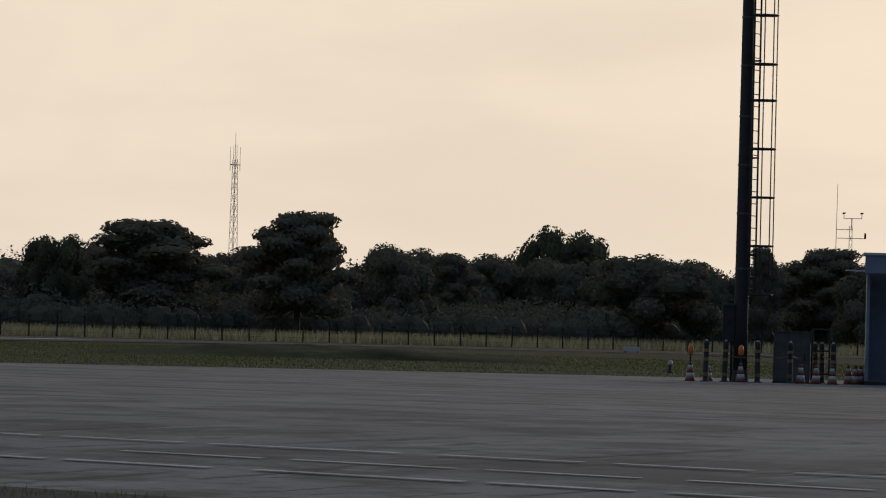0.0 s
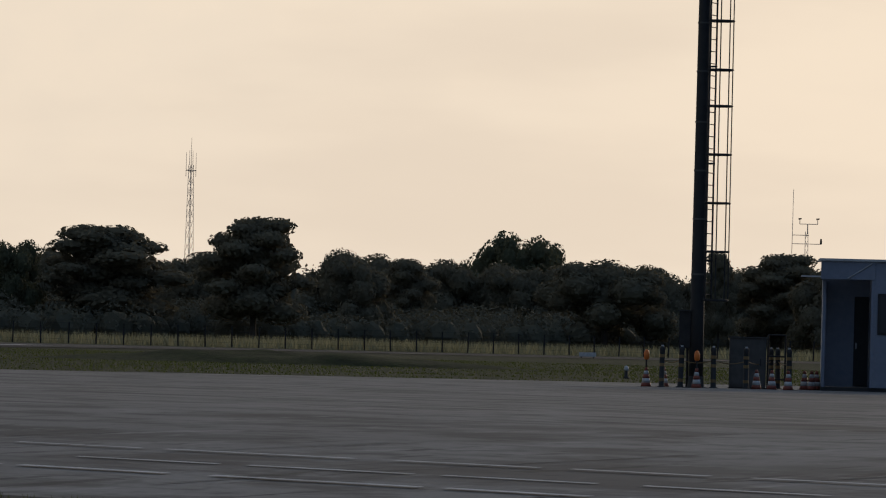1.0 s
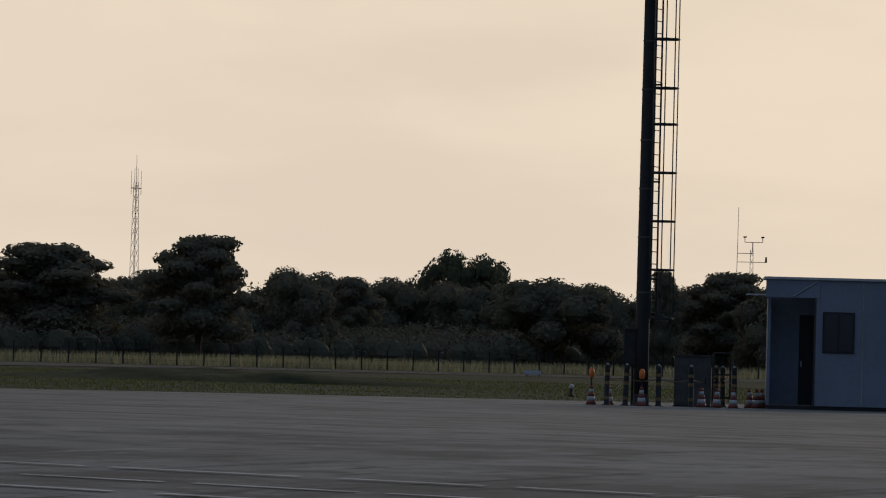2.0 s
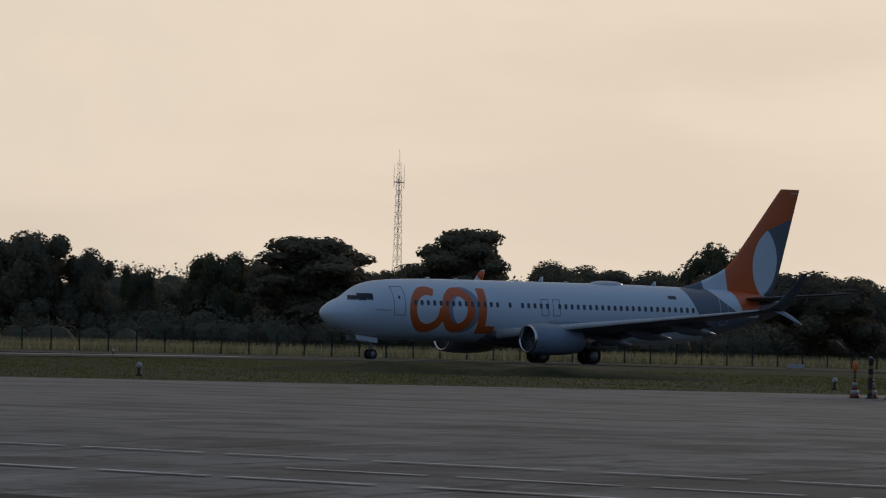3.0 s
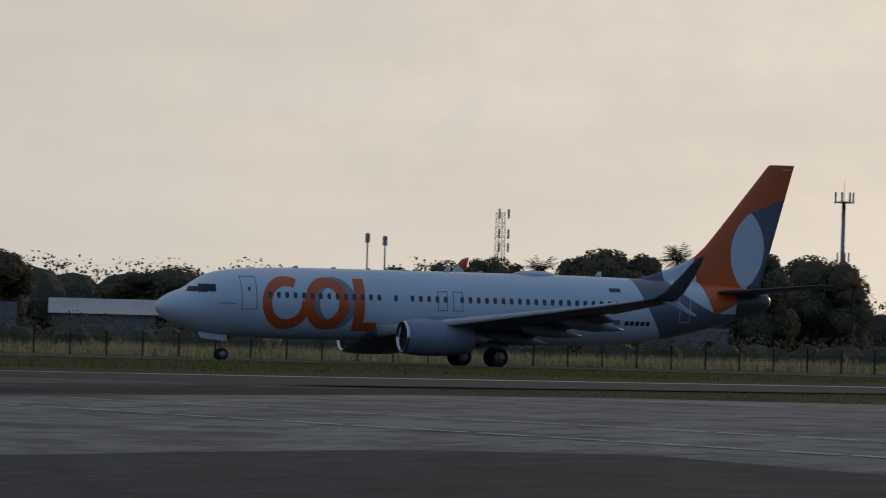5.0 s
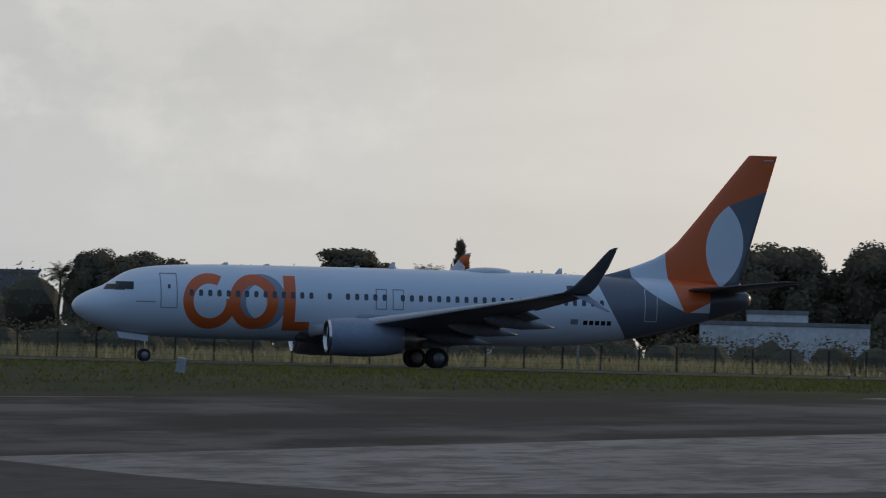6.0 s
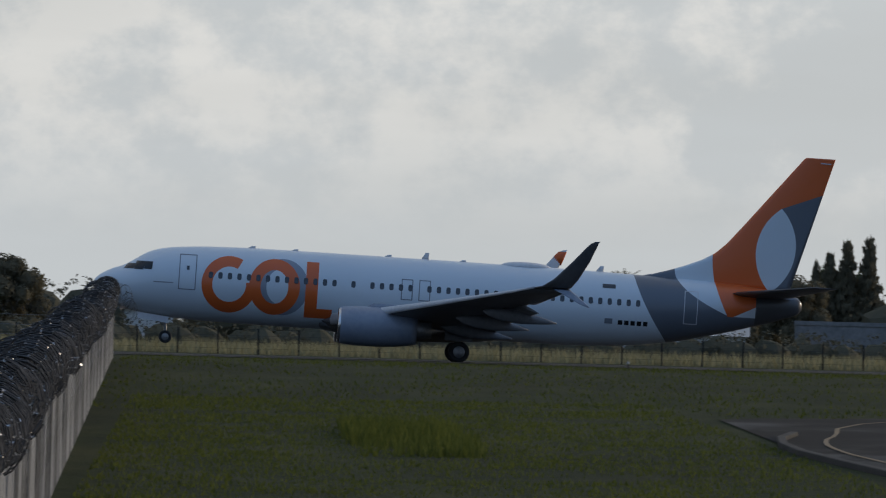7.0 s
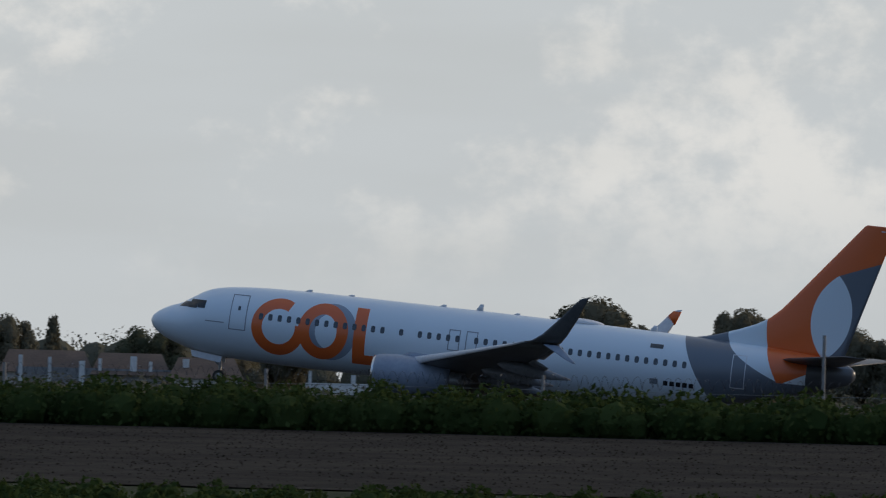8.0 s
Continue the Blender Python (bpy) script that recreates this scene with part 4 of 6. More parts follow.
def layers(n, seed):
    r = random.Random(seed)
    blobs = []
    for i in range(n):
        h = 0.46 + 0.49 * (i / (n - 1)) ** 0.8
        wide = 0.43 * (1.0 - 0.62 * ((h - 0.46) / 0.5) ** 1.6)
        a = i * 2.4 + r.uniform(-0.4, 0.4)
        blobs.append(((wide * math.cos(a), wide * math.sin(a), h + r.uniform(-0.02, 0.02)), r.uniform(0.11, 0.19)))
        blobs.append(((wide * 0.4 * math.cos(a + 2), wide * 0.4 * math.sin(a + 2), h), r.uniform(0.15, 0.22)))
    return blobs


ROUND_KINDS = [tree_kind("broad dark green tree with a dense rounded crown", dome(26, s), 11000, 0.019, LEAVES, 0.9) for s in (3, 8, 21)]
UMBRELLA_KINDS = [tree_kind("wide dark tree with flat spreading layers of foliage", layers(15, s) + [((0, 0, 0.42), 0.3), ((0.2, 0.1, 0.36), 0.24), ((-0.2, -0.1, 0.36), 0.24), ((0.1, -0.2, 0.3), 0.24), ((-0.1, 0.2, 0.28), 0.24)], 13000, 0.019, LEAVES, 0.86, 0.42, 0.6) for s in (5, 12)]
SPARSE_KINDS = [tree_kind("loose-leaved tree with gaps in its crown", dome(30, s, 0.3)[2:] + [((0, 0, 0.45), 0.24), ((0.08, 0.05, 0.68), 0.22), ((-0.1, 0.04, 0.6), 0.2)], 10000, 0.017, LEAVES_PALE, 0.72) for s in (6, 17)]
ROUND, UMBRELLA, SPARSE = "round", "umbrella", "sparse"
KINDS = {ROUND: ROUND_KINDS, UMBRELLA: UMBRELLA_KINDS, SPARSE: SPARSE_KINDS}
turns = random.Random(4)


def spot(heading, away):
    return away * math.sin(radians(heading)), away * math.cos(radians(heading))


def plant(kind, heading, away, height, width):
    k = max(1.0, 572 / math.cos(radians(heading)) / away) if 28.8 < heading < 31.9 else 1.0
    away, height, width = away * k, EYE[2] + (height - EYE[2]) * k, width * k
    x, y = spot(heading, away)
    broad = 1.14 if kind == UMBRELLA else 1.32
    which = KINDS[kind][turns.randrange(len(KINDS[kind]))]
    m = pose(x, y, ground_z(x, y), 0, 0, turns.uniform(0, 360)) @ Matrix.Diagonal((width * broad, width * broad, height * 1.01, 1))
    return copy_thing(which, m)


def frond(bm, base, heading, reach, rise, droop, width):
    """One palm leaf: a drooping rib with leaflets along both sides."""
    n = 9
    prev = None
    ca, sa = math.cos(heading), math.sin(heading)
    for i in range(n + 1):
        u = i / n
        r, z = reach * u, rise * u - droop * u * u
        c = Vector((base[0] + ca * r, base[1] + sa * r, base[2] + z))
        if prev is not None:
            for s in (-1, 1):
                w = width * (1 - 0.75 * abs(u - 0.45) / 0.55)
                tip = c + Vector((-sa * s * w + ca * 0.18, ca * s * w + sa * 0.18, -0.35 * w))
                bm.faces.new([bm.verts.new(prev), bm.verts.new(prev + (c - prev) * 0.55), bm.verts.new(tip)])
            q = [bm.verts.new(prev + Vector((0, 0, 0.03))), bm.verts.new(prev - Vector((0, 0, 0.03))), bm.verts.new(c)]
            bm.faces.new(q)
        prev = c


def palm_kind(seed):
    r = random.Random(seed)
    ob = thing("palm_tree", pose(0, -420, -60), "coconut palm with a slender trunk and drooping fronds", "palm tree", "palms beyond the fence")
    bm = bmesh.new()
    p = Vector((0, 0, 0))
    for i in range(7):
        q = Vector((0.05 * i * r.uniform(0.5, 1.2), 0.02 * i, 1.15 * (i + 1)))
        rod(bm, p, q, 0.19 - 0.012 * i, 0.18 - 0.012 * i, 8)
        p = q
    part("trunk", bm, BARK, ob)
    bm = bmesh.new()
    for i in range(36):
        up = r.uniform(-0.8, 1.9)
        frond(bm, p, i * 2.4 + r.uniform(-0.2, 0.2), r.uniform(1.2, 2.1) * (1 - 0.12 * max(up, 0)), up, r.uniform(0.2, 1.0), 0.62)
    part("fronds", bm, LEAVES, ob)
    return ob


PALMS = [palm_kind(2), palm_kind(9)]


def palm(heading, away, height):
    x, y = spot(heading, away)
    s = height / 9.3
    return copy_thing(PALMS[turns.randrange(2)], pose(x, y, ground_z(x, y), 0, 0, turns.uniform(0, 360)) @ Matrix.Diagonal((max(s, 0.85), max(s, 0.85), s, 1)))


def slim_kind():
    r = random.Random(31)
    blobs = []
    for i in range(46):
        u = i / 45
        reach, a = 0.42 * (1 - 0.85 * u) * r.uniform(0.3, 1.15), i * 2.4
        blobs.append(((reach * math.cos(a), reach * math.sin(a), 0.16 + 0.80 * u + 0.05 * reach), (0.20 - 0.11 * u) * r.uniform(0.7, 1.2)))
    p, d = on_blobs(blobs, 3800, 0.2)
    v, f = leaf_quads(p, d, 0.04, 0.0, 0.5, 0.2)
    v[:, 2] = v[:, 2].clip(0.0, 1.02)
    ob = thing("slim_tree", pose(0, -440, -60), "slim upright tree with feathery foliage", "tree", "slim trees beyond the fence")
    bm = rod(bmesh.new(), (0, 0, -0.01), (0, 0, 0.92), 0.09, 0.02)
    part("trunk", bm, BARK, ob)
    part("crown", mesh_of("crown", v, f, LEAVES), LEAVES, ob)
    return ob


SLIM = slim_kind()


def slim(heading, away, height, width):
    x, y = spot(heading, away)
    return copy_thing(SLIM, pose(x, y, ground_z(x, y), 0, 0, turns.uniform(0, 360)) @ Matrix.Diagonal((width * 1.7, width * 1.7, height, 1)))


plant(ROUND, 33.34, 640, 5.8, 6.6)
plant(SPARSE, 33.72, 660, 9.0, 4.6)
plant(UMBRELLA, 34.49, 620, 9.6, 10.8)
plant(UMBRELLA, 35.61, 610, 10.3, 8.4)
plant(ROUND, 36.28, 640, 8.5, 6.2)
plant(UMBRELLA, 36.78, 660, 7.9, 5.5)
plant(SPARSE, 37.24, 760, 9.6, 4.4)
plant(SPARSE, 37.60, 740, 12.2, 7.2)
plant(SPARSE, 37.82, 745, 11.2, 4.4)
plant(ROUND, 37.05, 690, 8.3, 6.0)
plant(ROUND, 37.50, 690, 8.2, 6.4)
plant(ROUND, 37.95, 690, 8.0, 6.0)
plant(ROUND, 36.55, 670, 8.5, 6.0)
plant(ROUND, 34.05, 650, 8.2, 6.5)
plant(ROUND, 35.20, 650, 8.0, 6.5)
plant(ROUND, 38.62, 690, 8.3, 6.5)
plant(ROUND, 39.35, 690, 8.2, 6.5)
plant(ROUND, 38.32, 640, 8.1, 8.8)
plant(ROUND, 38.80, 680, 7.5, 4.9)
plant(UMBRELLA, 39.19, 640, 8.8, 2.9)
plant(UMBRELLA, 39.67, 650, 8.9, 7.7)
plant(ROUND, 40.14, 640, 8.6, 6.8)
plant(ROUND, 35.11, 680, 7.6, 3.6)
plant(ROUND, 37.12, 700, 6.9, 2.7)
plant(ROUND, 29.24, 600, 8.3, 4.9)
plant(ROUND, 29.65, 600, 7.6, 4.1)
plant(SPARSE, 30.03, 620, 8.1, 5.3)
plant(ROUND, 30.91, 600, 9.7, 9.9)
plant(ROUND, 31.73, 600, 8.6, 5.1)
plant(ROUND, 32.27, 600, 9.4, 6.7)
plant(ROUND, 32.74, 600, 8.1, 4.0)
plant(SPARSE, 33.11, 620, 7.3, 2.6)
plant(SPARSE, 33.73, 620, 8.6, 4.7)
plant(ROUND, 31.45, 650, 7.5, 2.7)
plant(ROUND, 26.35, 590, 7.8, 6.6)
plant(ROUND, 26.82, 600, 6.5, 3.4)
plant(ROUND, 27.37, 590, 8.1, 6.8)
plant(ROUND, 28.03, 600, 8.3, 4.9)
plant(ROUND, 22.48, 580, 8.9, 7.6)
plant(ROUND, 23.46, 570, 9.5, 6.9)
plant(ROUND, 24.04, 580, 8.9, 7.1)
plant(ROUND, 20.41, 620, 6.3, 5.4)
plant(UMBRELLA, 20.83, 600, 7.3, 4.2)
plant(ROUND, 21.23, 590, 7.9, 4.4)
plant(ROUND, 21.61, 600, 8.5, 4.6)
plant(ROUND, 22.42, 580, 9.0, 7.7)
plant(ROUND, 19.85, 600, 6.8, 7.3)
plant(ROUND, 19.14, 600, 7.0, 9.6)
plant(ROUND, 16.84, 570, 8.7, 8.2)
plant(ROUND, 15.53, 570, 10.1, 7.4)
plant(ROUND, 14.72, 570, 9.8, 8.0)
plant(ROUND, 14.14, 580, 9.2, 5.2)
plant(ROUND, 17.52, 590, 8.4, 9.0)
plant(UMBRELLA, 11.53, 580, 8.5, 7.3)
plant(ROUND, 10.96, 590, 7.2, 4.7)
plant(ROUND, 9.57, 560, 7.9, 4.0)
plant(ROUND, 9.95, 560, 7.7, 4.7)
plant(ROUND, 7.06, 570, 7.3, 3.7)
plant(ROUND, 7.62, 580, 7.0, 3.7)
plant(ROUND, 9.62, 600, 8.5, 3.4)
plant(ROUND, 4.00, 580, 6.1, 4.0)
plant(ROUND, 4.44, 560, 6.8, 3.9)
plant(ROUND, 9.91, 560, 7.8, 6.2)
plant(ROUND, 10.64, 560, 6.8, 4.3)
plant(ROUND, -1.68, 540, 6.6, 5.3)
plant(ROUND, -2.58, 540, 7.1, 5.8)
plant(ROUND, -2.02, 560, 6.8, 5.3)
plant(ROUND, 3.57, 560, 6.4, 4.1)
plant(ROUND, -4.02, 560, 6.0, 2.8)
plant(ROUND, -3.54, 540, 6.1, 6.0)
plant(ROUND, -7.03, 540, 8.4, 3.7)
plant(ROUND, -6.65, 560, 7.3, 3.9)
plant(ROUND, -6.23, 560, 7.6, 4.6)
plant(ROUND, -8.23, 530, 8.9, 7.4)
plant(ROUND, -8.85, 550, 6.8, 4.4)
plant(SPARSE, -9.33, 560, 7.3, 4.8)
plant(SPARSE, -11.64, 560, 6.5, 4.2)
plant(ROUND, -11.00, 560, 6.1, 4.0)
plant(ROUND, -10.64, 570, 6.7, 3.5)
plant(ROUND, -12.76, 570, 7.1, 3.9)
plant(ROUND, -7.10, 560, 8.7, 4.0)
plant(ROUND, -5.72, 560, 7.2, 4.4)
plant(ROUND, -5.25, 550, 6.6, 4.0)
plant(ROUND, -4.72, 560, 7.0, 4.6)
plant(ROUND, -4.35, 550, 6.3, 3.6)
plant(ROUND, 28.42, 600, 8.0, 4.8)
plant(ROUND, 28.85, 590, 8.4, 5.2)
palm(30.40, 600, 10.2)
plant(ROUND, 30.50, 612, 8.9, 5.2)
plant(ROUND, 30.22, 615, 8.0, 4.2)
palm(27.22, 580, 8.4)
palm(26.17, 580, 7.6)
palm(22.97, 560, 9.4)
palm(21.91, 580, 8.4)
palm(12.07, 570, 7.6)
palm(9.26, 560, 7.1)
palm(12.07, 580, 7.7)
palm(10.33, 540, 6.4)
palm(10.59, 540, 6.8)
palm(12.14, 550, 7.3)
palm(3.09, 560, 7.0)
palm(-11.33, 550, 5.9)
palm(-11.51, 560, 5.7)
palm(24.36, 570, 7.5)
palm(13.32, 540, 5.5)
plant(SPARSE, 4.80, 604, 8.4, 4.6)
plant(ROUND, 4.7, 606, 6.8, 4.4)
slim(4.59, 600, 8.6, 1.2)
slim(4.69, 600, 9.3, 1.6)
slim(4.83, 600, 10.3, 1.9)
slim(5.00, 600, 10.6, 1.8)
slim(12.35, 560, 9.5, 1.7)
slim(-12.40, 600, 7.5, 1.6)
slim(4.70, 620, 9.3, 1.4)
for kept in ROUND_KINDS + UMBRELLA_KINDS + SPARSE_KINDS + PALMS + [SLIM]:
    for ob in [*kept.children_recursive, kept]:
        bpy.data.objects.remove(ob)


def lump_row(name, label, category, spots, leaf, count, material, squash=1.0):
    """A hedge or thicket of leafy lumps: spots of (x, y, ground, radius)."""
    blobs = [((x, y, z), r) for x, y, z, r in spots]
    me = crown_mesh(name, blobs, count, leaf, material, 0.8, squash, 0.0, 0.1 if material is HEDGE else 0.35)
    return tagged(new(name, me), label, category, kind="stuff")


def make_thickets():
    r = random.Random(11)
    spots = []
    for i in range(120):
        h = 26.0 + 16.5 * i / 119
        for away, lift in ((r.uniform(500, 510), 1.9), (r.uniform(512, 530), 2.5), (r.uniform(512, 530), 2.3)):
            x, y = spot(h + r.uniform(-0.05, 0.05), away / math.cos(radians(h)))
            tall = 1.0 if h > 32.6 else 0.5
            spots.append((x, y, lift * 0.62 * tall, lift * tall * r.uniform(0.75, 1.1)))
    lump_row("thicket", "dark undergrowth below the trees", "undergrowth", spots, 0.15, 130000, BRUSH)
    spots = []
    for i in range(230):
        h = -14 + 47 * i / 229
        x, y = spot(h + r.uniform(-0.08, 0.08), 1)
        k = r.uniform(478, 500) / y if y else 480
        x, y = x * k, y * k
        spots.append((x, y, 0.4, r.uniform(1.75, 2.45) if h > 8 else r.uniform(1.7, 2.25)))
    lump_row("shrubs", "low dark shrubs behind the airfield fence", "shrubs", spots, 0.13, 90000, BRUSH)
    # second belt of trees' undergrowth behind the houses
    spots = []
    for i in range(150):
        h = -14 + 46 * i / 149
        x, y = spot(h + r.uniform(-0.1, 0.1), r.uniform(590, 640))
        if h < -10.9 or -6.2 < h < -3.8:
            spots.append((x, y, 3.7, r.uniform(2.7, 3.7)))
        elif h > 9 and not 24.2 < h < 26.4:
            spots.append((x, y, 4.0, r.uniform(2.9, 4.1)))
        else:
            spots.append((x, y, 2.8, r.uniform(2.5, 3.3)))
        spots.append((x + 1.2, y, 1.2, 2.4))
    for i in range(70):
        x, y = spot(32.6 + 9.9 * i / 69 + r.uniform(-0.05, 0.05), r.uniform(690, 730))
        spots.append((x, y, 4.2, r.uniform(3.0, 4.1)))
        spots.append((x + 1, y, 1.5, 3.0))
    lump_row("far_thicket", "dark belt of bushes behind the houses", "undergrowth", spots, 0.17, 130000, BRUSH)


make_thickets()


def blades(name, label, spots, tall, wide, material):
    """Upright grass blades, each one triangle, at the spots (array of x, y, z)."""
    n = len(spots)
    a = rng.uniform(0, 2 * np.pi, n)
    side = np.stack([np.cos(a), np.sin(a), np.zeros(n)], 1) * (wide * rng.uniform(0.6, 1.4, n))[:, None]
    tip = np.stack([rng.normal(0, 0.3, n), rng.normal(0, 0.3, n), np.ones(n)], 1) * (tall * rng.uniform(0.45, 1.25, n))[:, None]
    v = np.empty((n, 3, 3))
    v[:, 0], v[:, 1], v[:, 2] = spots - side, spots + side, spots + tip
    return tagged(new(name, mesh_of(name, v.reshape(-1, 3), np.arange(3 * n).reshape(-1, 3), material)), label, "grass", kind="stuff")


def scatter(n, x0, x1, y0, y1, clump=0.0, keep=None):
    x, y = rng.uniform(x0, x1, n), rng.uniform(y0, y1, n)
    if clump:
        m = np.array([noise.noise((a * clump, b * clump, 3.3)) for a, b in zip(x, y)])
        pick = m > rng.uniform(-0.55, 0.35, n)
        x, y = x[pick], y[pick]
    if keep:
        pick = np.array([keep(a, b) for a, b in zip(x, y)], dtype=bool)
        x, y = x[pick], y[pick]
    return np.stack([x, y, np.array([ground_z(a, b) for a, b in zip(x, y)])], 1)


def make_grass():
    blades("dry_grass", "tall dry grass along the airfield fence", scatter(150000, -150, 470, 461.5, 492, 0.05), 0.85, 0.06, STRAW)
    wedge = lambda x, y: y > 144.4 and y < 163 + (x - 62) * 1.04 and x > 62
    blades("grass_verge", "short grass between apron and taxiway", scatter(150000, 62, 215, 145, 310, 0.25, wedge), 0.055, 0.02, GREEN_BLADES)
    beyond = lambda x, y: y > 209.5 + max(0, (x - 52) * 0.93) and y < 372
    blades("grass_strip", "grass strip beside the runway", scatter(60000, -4, 150, 210, 366, 0.12, beyond), 0.13, 0.03, GREEN_BLADES)
    near = lambda x, y: x < 13.4
    blades("grass_field", "mown grass beside the wall", scatter(60000, -2.6, 14, 105, 230, 0.3, near), 0.10, 0.022, GREEN_BLADES)
    blades("tall_grass", "patch of taller bright green grass by the wall", scatter(5000, 3.2, 6.2, 168, 196, 0.2), 0.42, 0.03, GREEN_BLADES)
    blades("tufts", "weeds at the edge of the service road", scatter(900, 39.0, 40.8, 58.5, 62.5, 0.9), 0.10, 0.010, GREEN_BLADES)


make_grass()


# ---- hedges and crops by the ploughed field ----
def make_hedges():
    r = random.Random(5)
    spots = []
    for i in range(170):
        x = -125 + 112 * i / 169
        fade = step((-x - 12) / 14)
        for y in (286.5, 289.5):
            s = (0.45 + 0.62 * fade) * r.uniform(0.75, 1.15)
            spots.append((x + r.uniform(-0.4, 0.4), y + r.uniform(-0.6, 0.6), ground_z(x, y) + s * (0.5 if y < 288 else 0.75), s))
    lump_row("hedge", "green leafy hedge along the ploughed field", "hedge", spots, 0.13, 52000, HEDGE)
    spots = []
    for i in range(150):
        x = -75 + 66 * i / 149
        for y in (160, 166, 172, 178):
            if r.random() < 0.8:
                s = r.uniform(0.25, 0.5)
                spots.append((x + r.uniform(-0.4, 0.4), y + r.uniform(-2, 2), ground_z(x, y) + 0.25 * s, s))
    lump_row("crop_row", "low green leafy crop in front of the field", "crop", spots, 0.085, 46000, HEDGE)
    # clods on the ploughed soil
    n = 9000
    x, y = rng.uniform(-75, -5.6, n), rng.uniform(192, 284, n)
    s = rng.uniform(0.02, 0.07, n)
    shape = np.array([(1, 0, 0), (-0.5, 0.87, 0), (-0.5, -0.87, 0), (0.1, 0.1, 0.9)])
    base = np.stack([x, y, np.array([ground_z(a, b) + 0.03 for a, b in zip(x, y)])], 1)
    v = base[:, None, :] + shape[None] * s[:, None, None]
    f = np.array([(0, 1, 3), (1, 2, 3), (2, 0, 3)])[None] + 4 * np.arange(n)[:, None, None]
    tagged(new("clods", mesh_of("clods", v.reshape(-1, 3), f.reshape(-1, 3), SOIL)), "clods of dry brown earth", "soil", kind="stuff")


make_hedges()


# ---- airfield fence beyond the runway ----
def make_fence():
    fence = thing("fence", pose(0, 460, 0), "long wire fence with dark posts beyond the runway", "fence")
    bm = bmesh.new()
    box(bm, -0.045, 0.045, -0.045, 0.045, -0.1, 1.6, 0.01)
    me = bpy.data.meshes.new("post")
    bm.to_mesh(me)
    bm.free()
    me.materials.append(KERB)
    for i in range(236):
        ob = new("post", me)
        ob.parent = fence
        ob.matrix_basis = pose(-140 + 2.5 * i, 0, 0, turns.uniform(-1.5, 1.5), turns.uniform(-1.5, 1.5), turns.uniform(0, 8))
    for z in (0.35, 0.75, 1.15, 1.55):
        bm = rod(bmesh.new(), (-140, 0, z), (448, 0, z), 0.006, None, 4)
        part("wire", bm, DARK_STEEL, fence)


make_fence()


# ---- flood-light mast, cabin and the barrier beside them ----
def at_stand(u, v, z=0.0):
    """A place by the mast: u metres across the line of sight, v metres further off."""
    c, s = math.cos(radians(39)), math.sin(radians(39))
    return 106.1 + u * c + v * s, 130.9 - u * s + v * c, z


def stand_pose(u, v, z=0.0, turn=0.0):
    x, y, z = at_stand(u, v, z)
    return pose(x, y, z, 0, 0, -39 + turn)


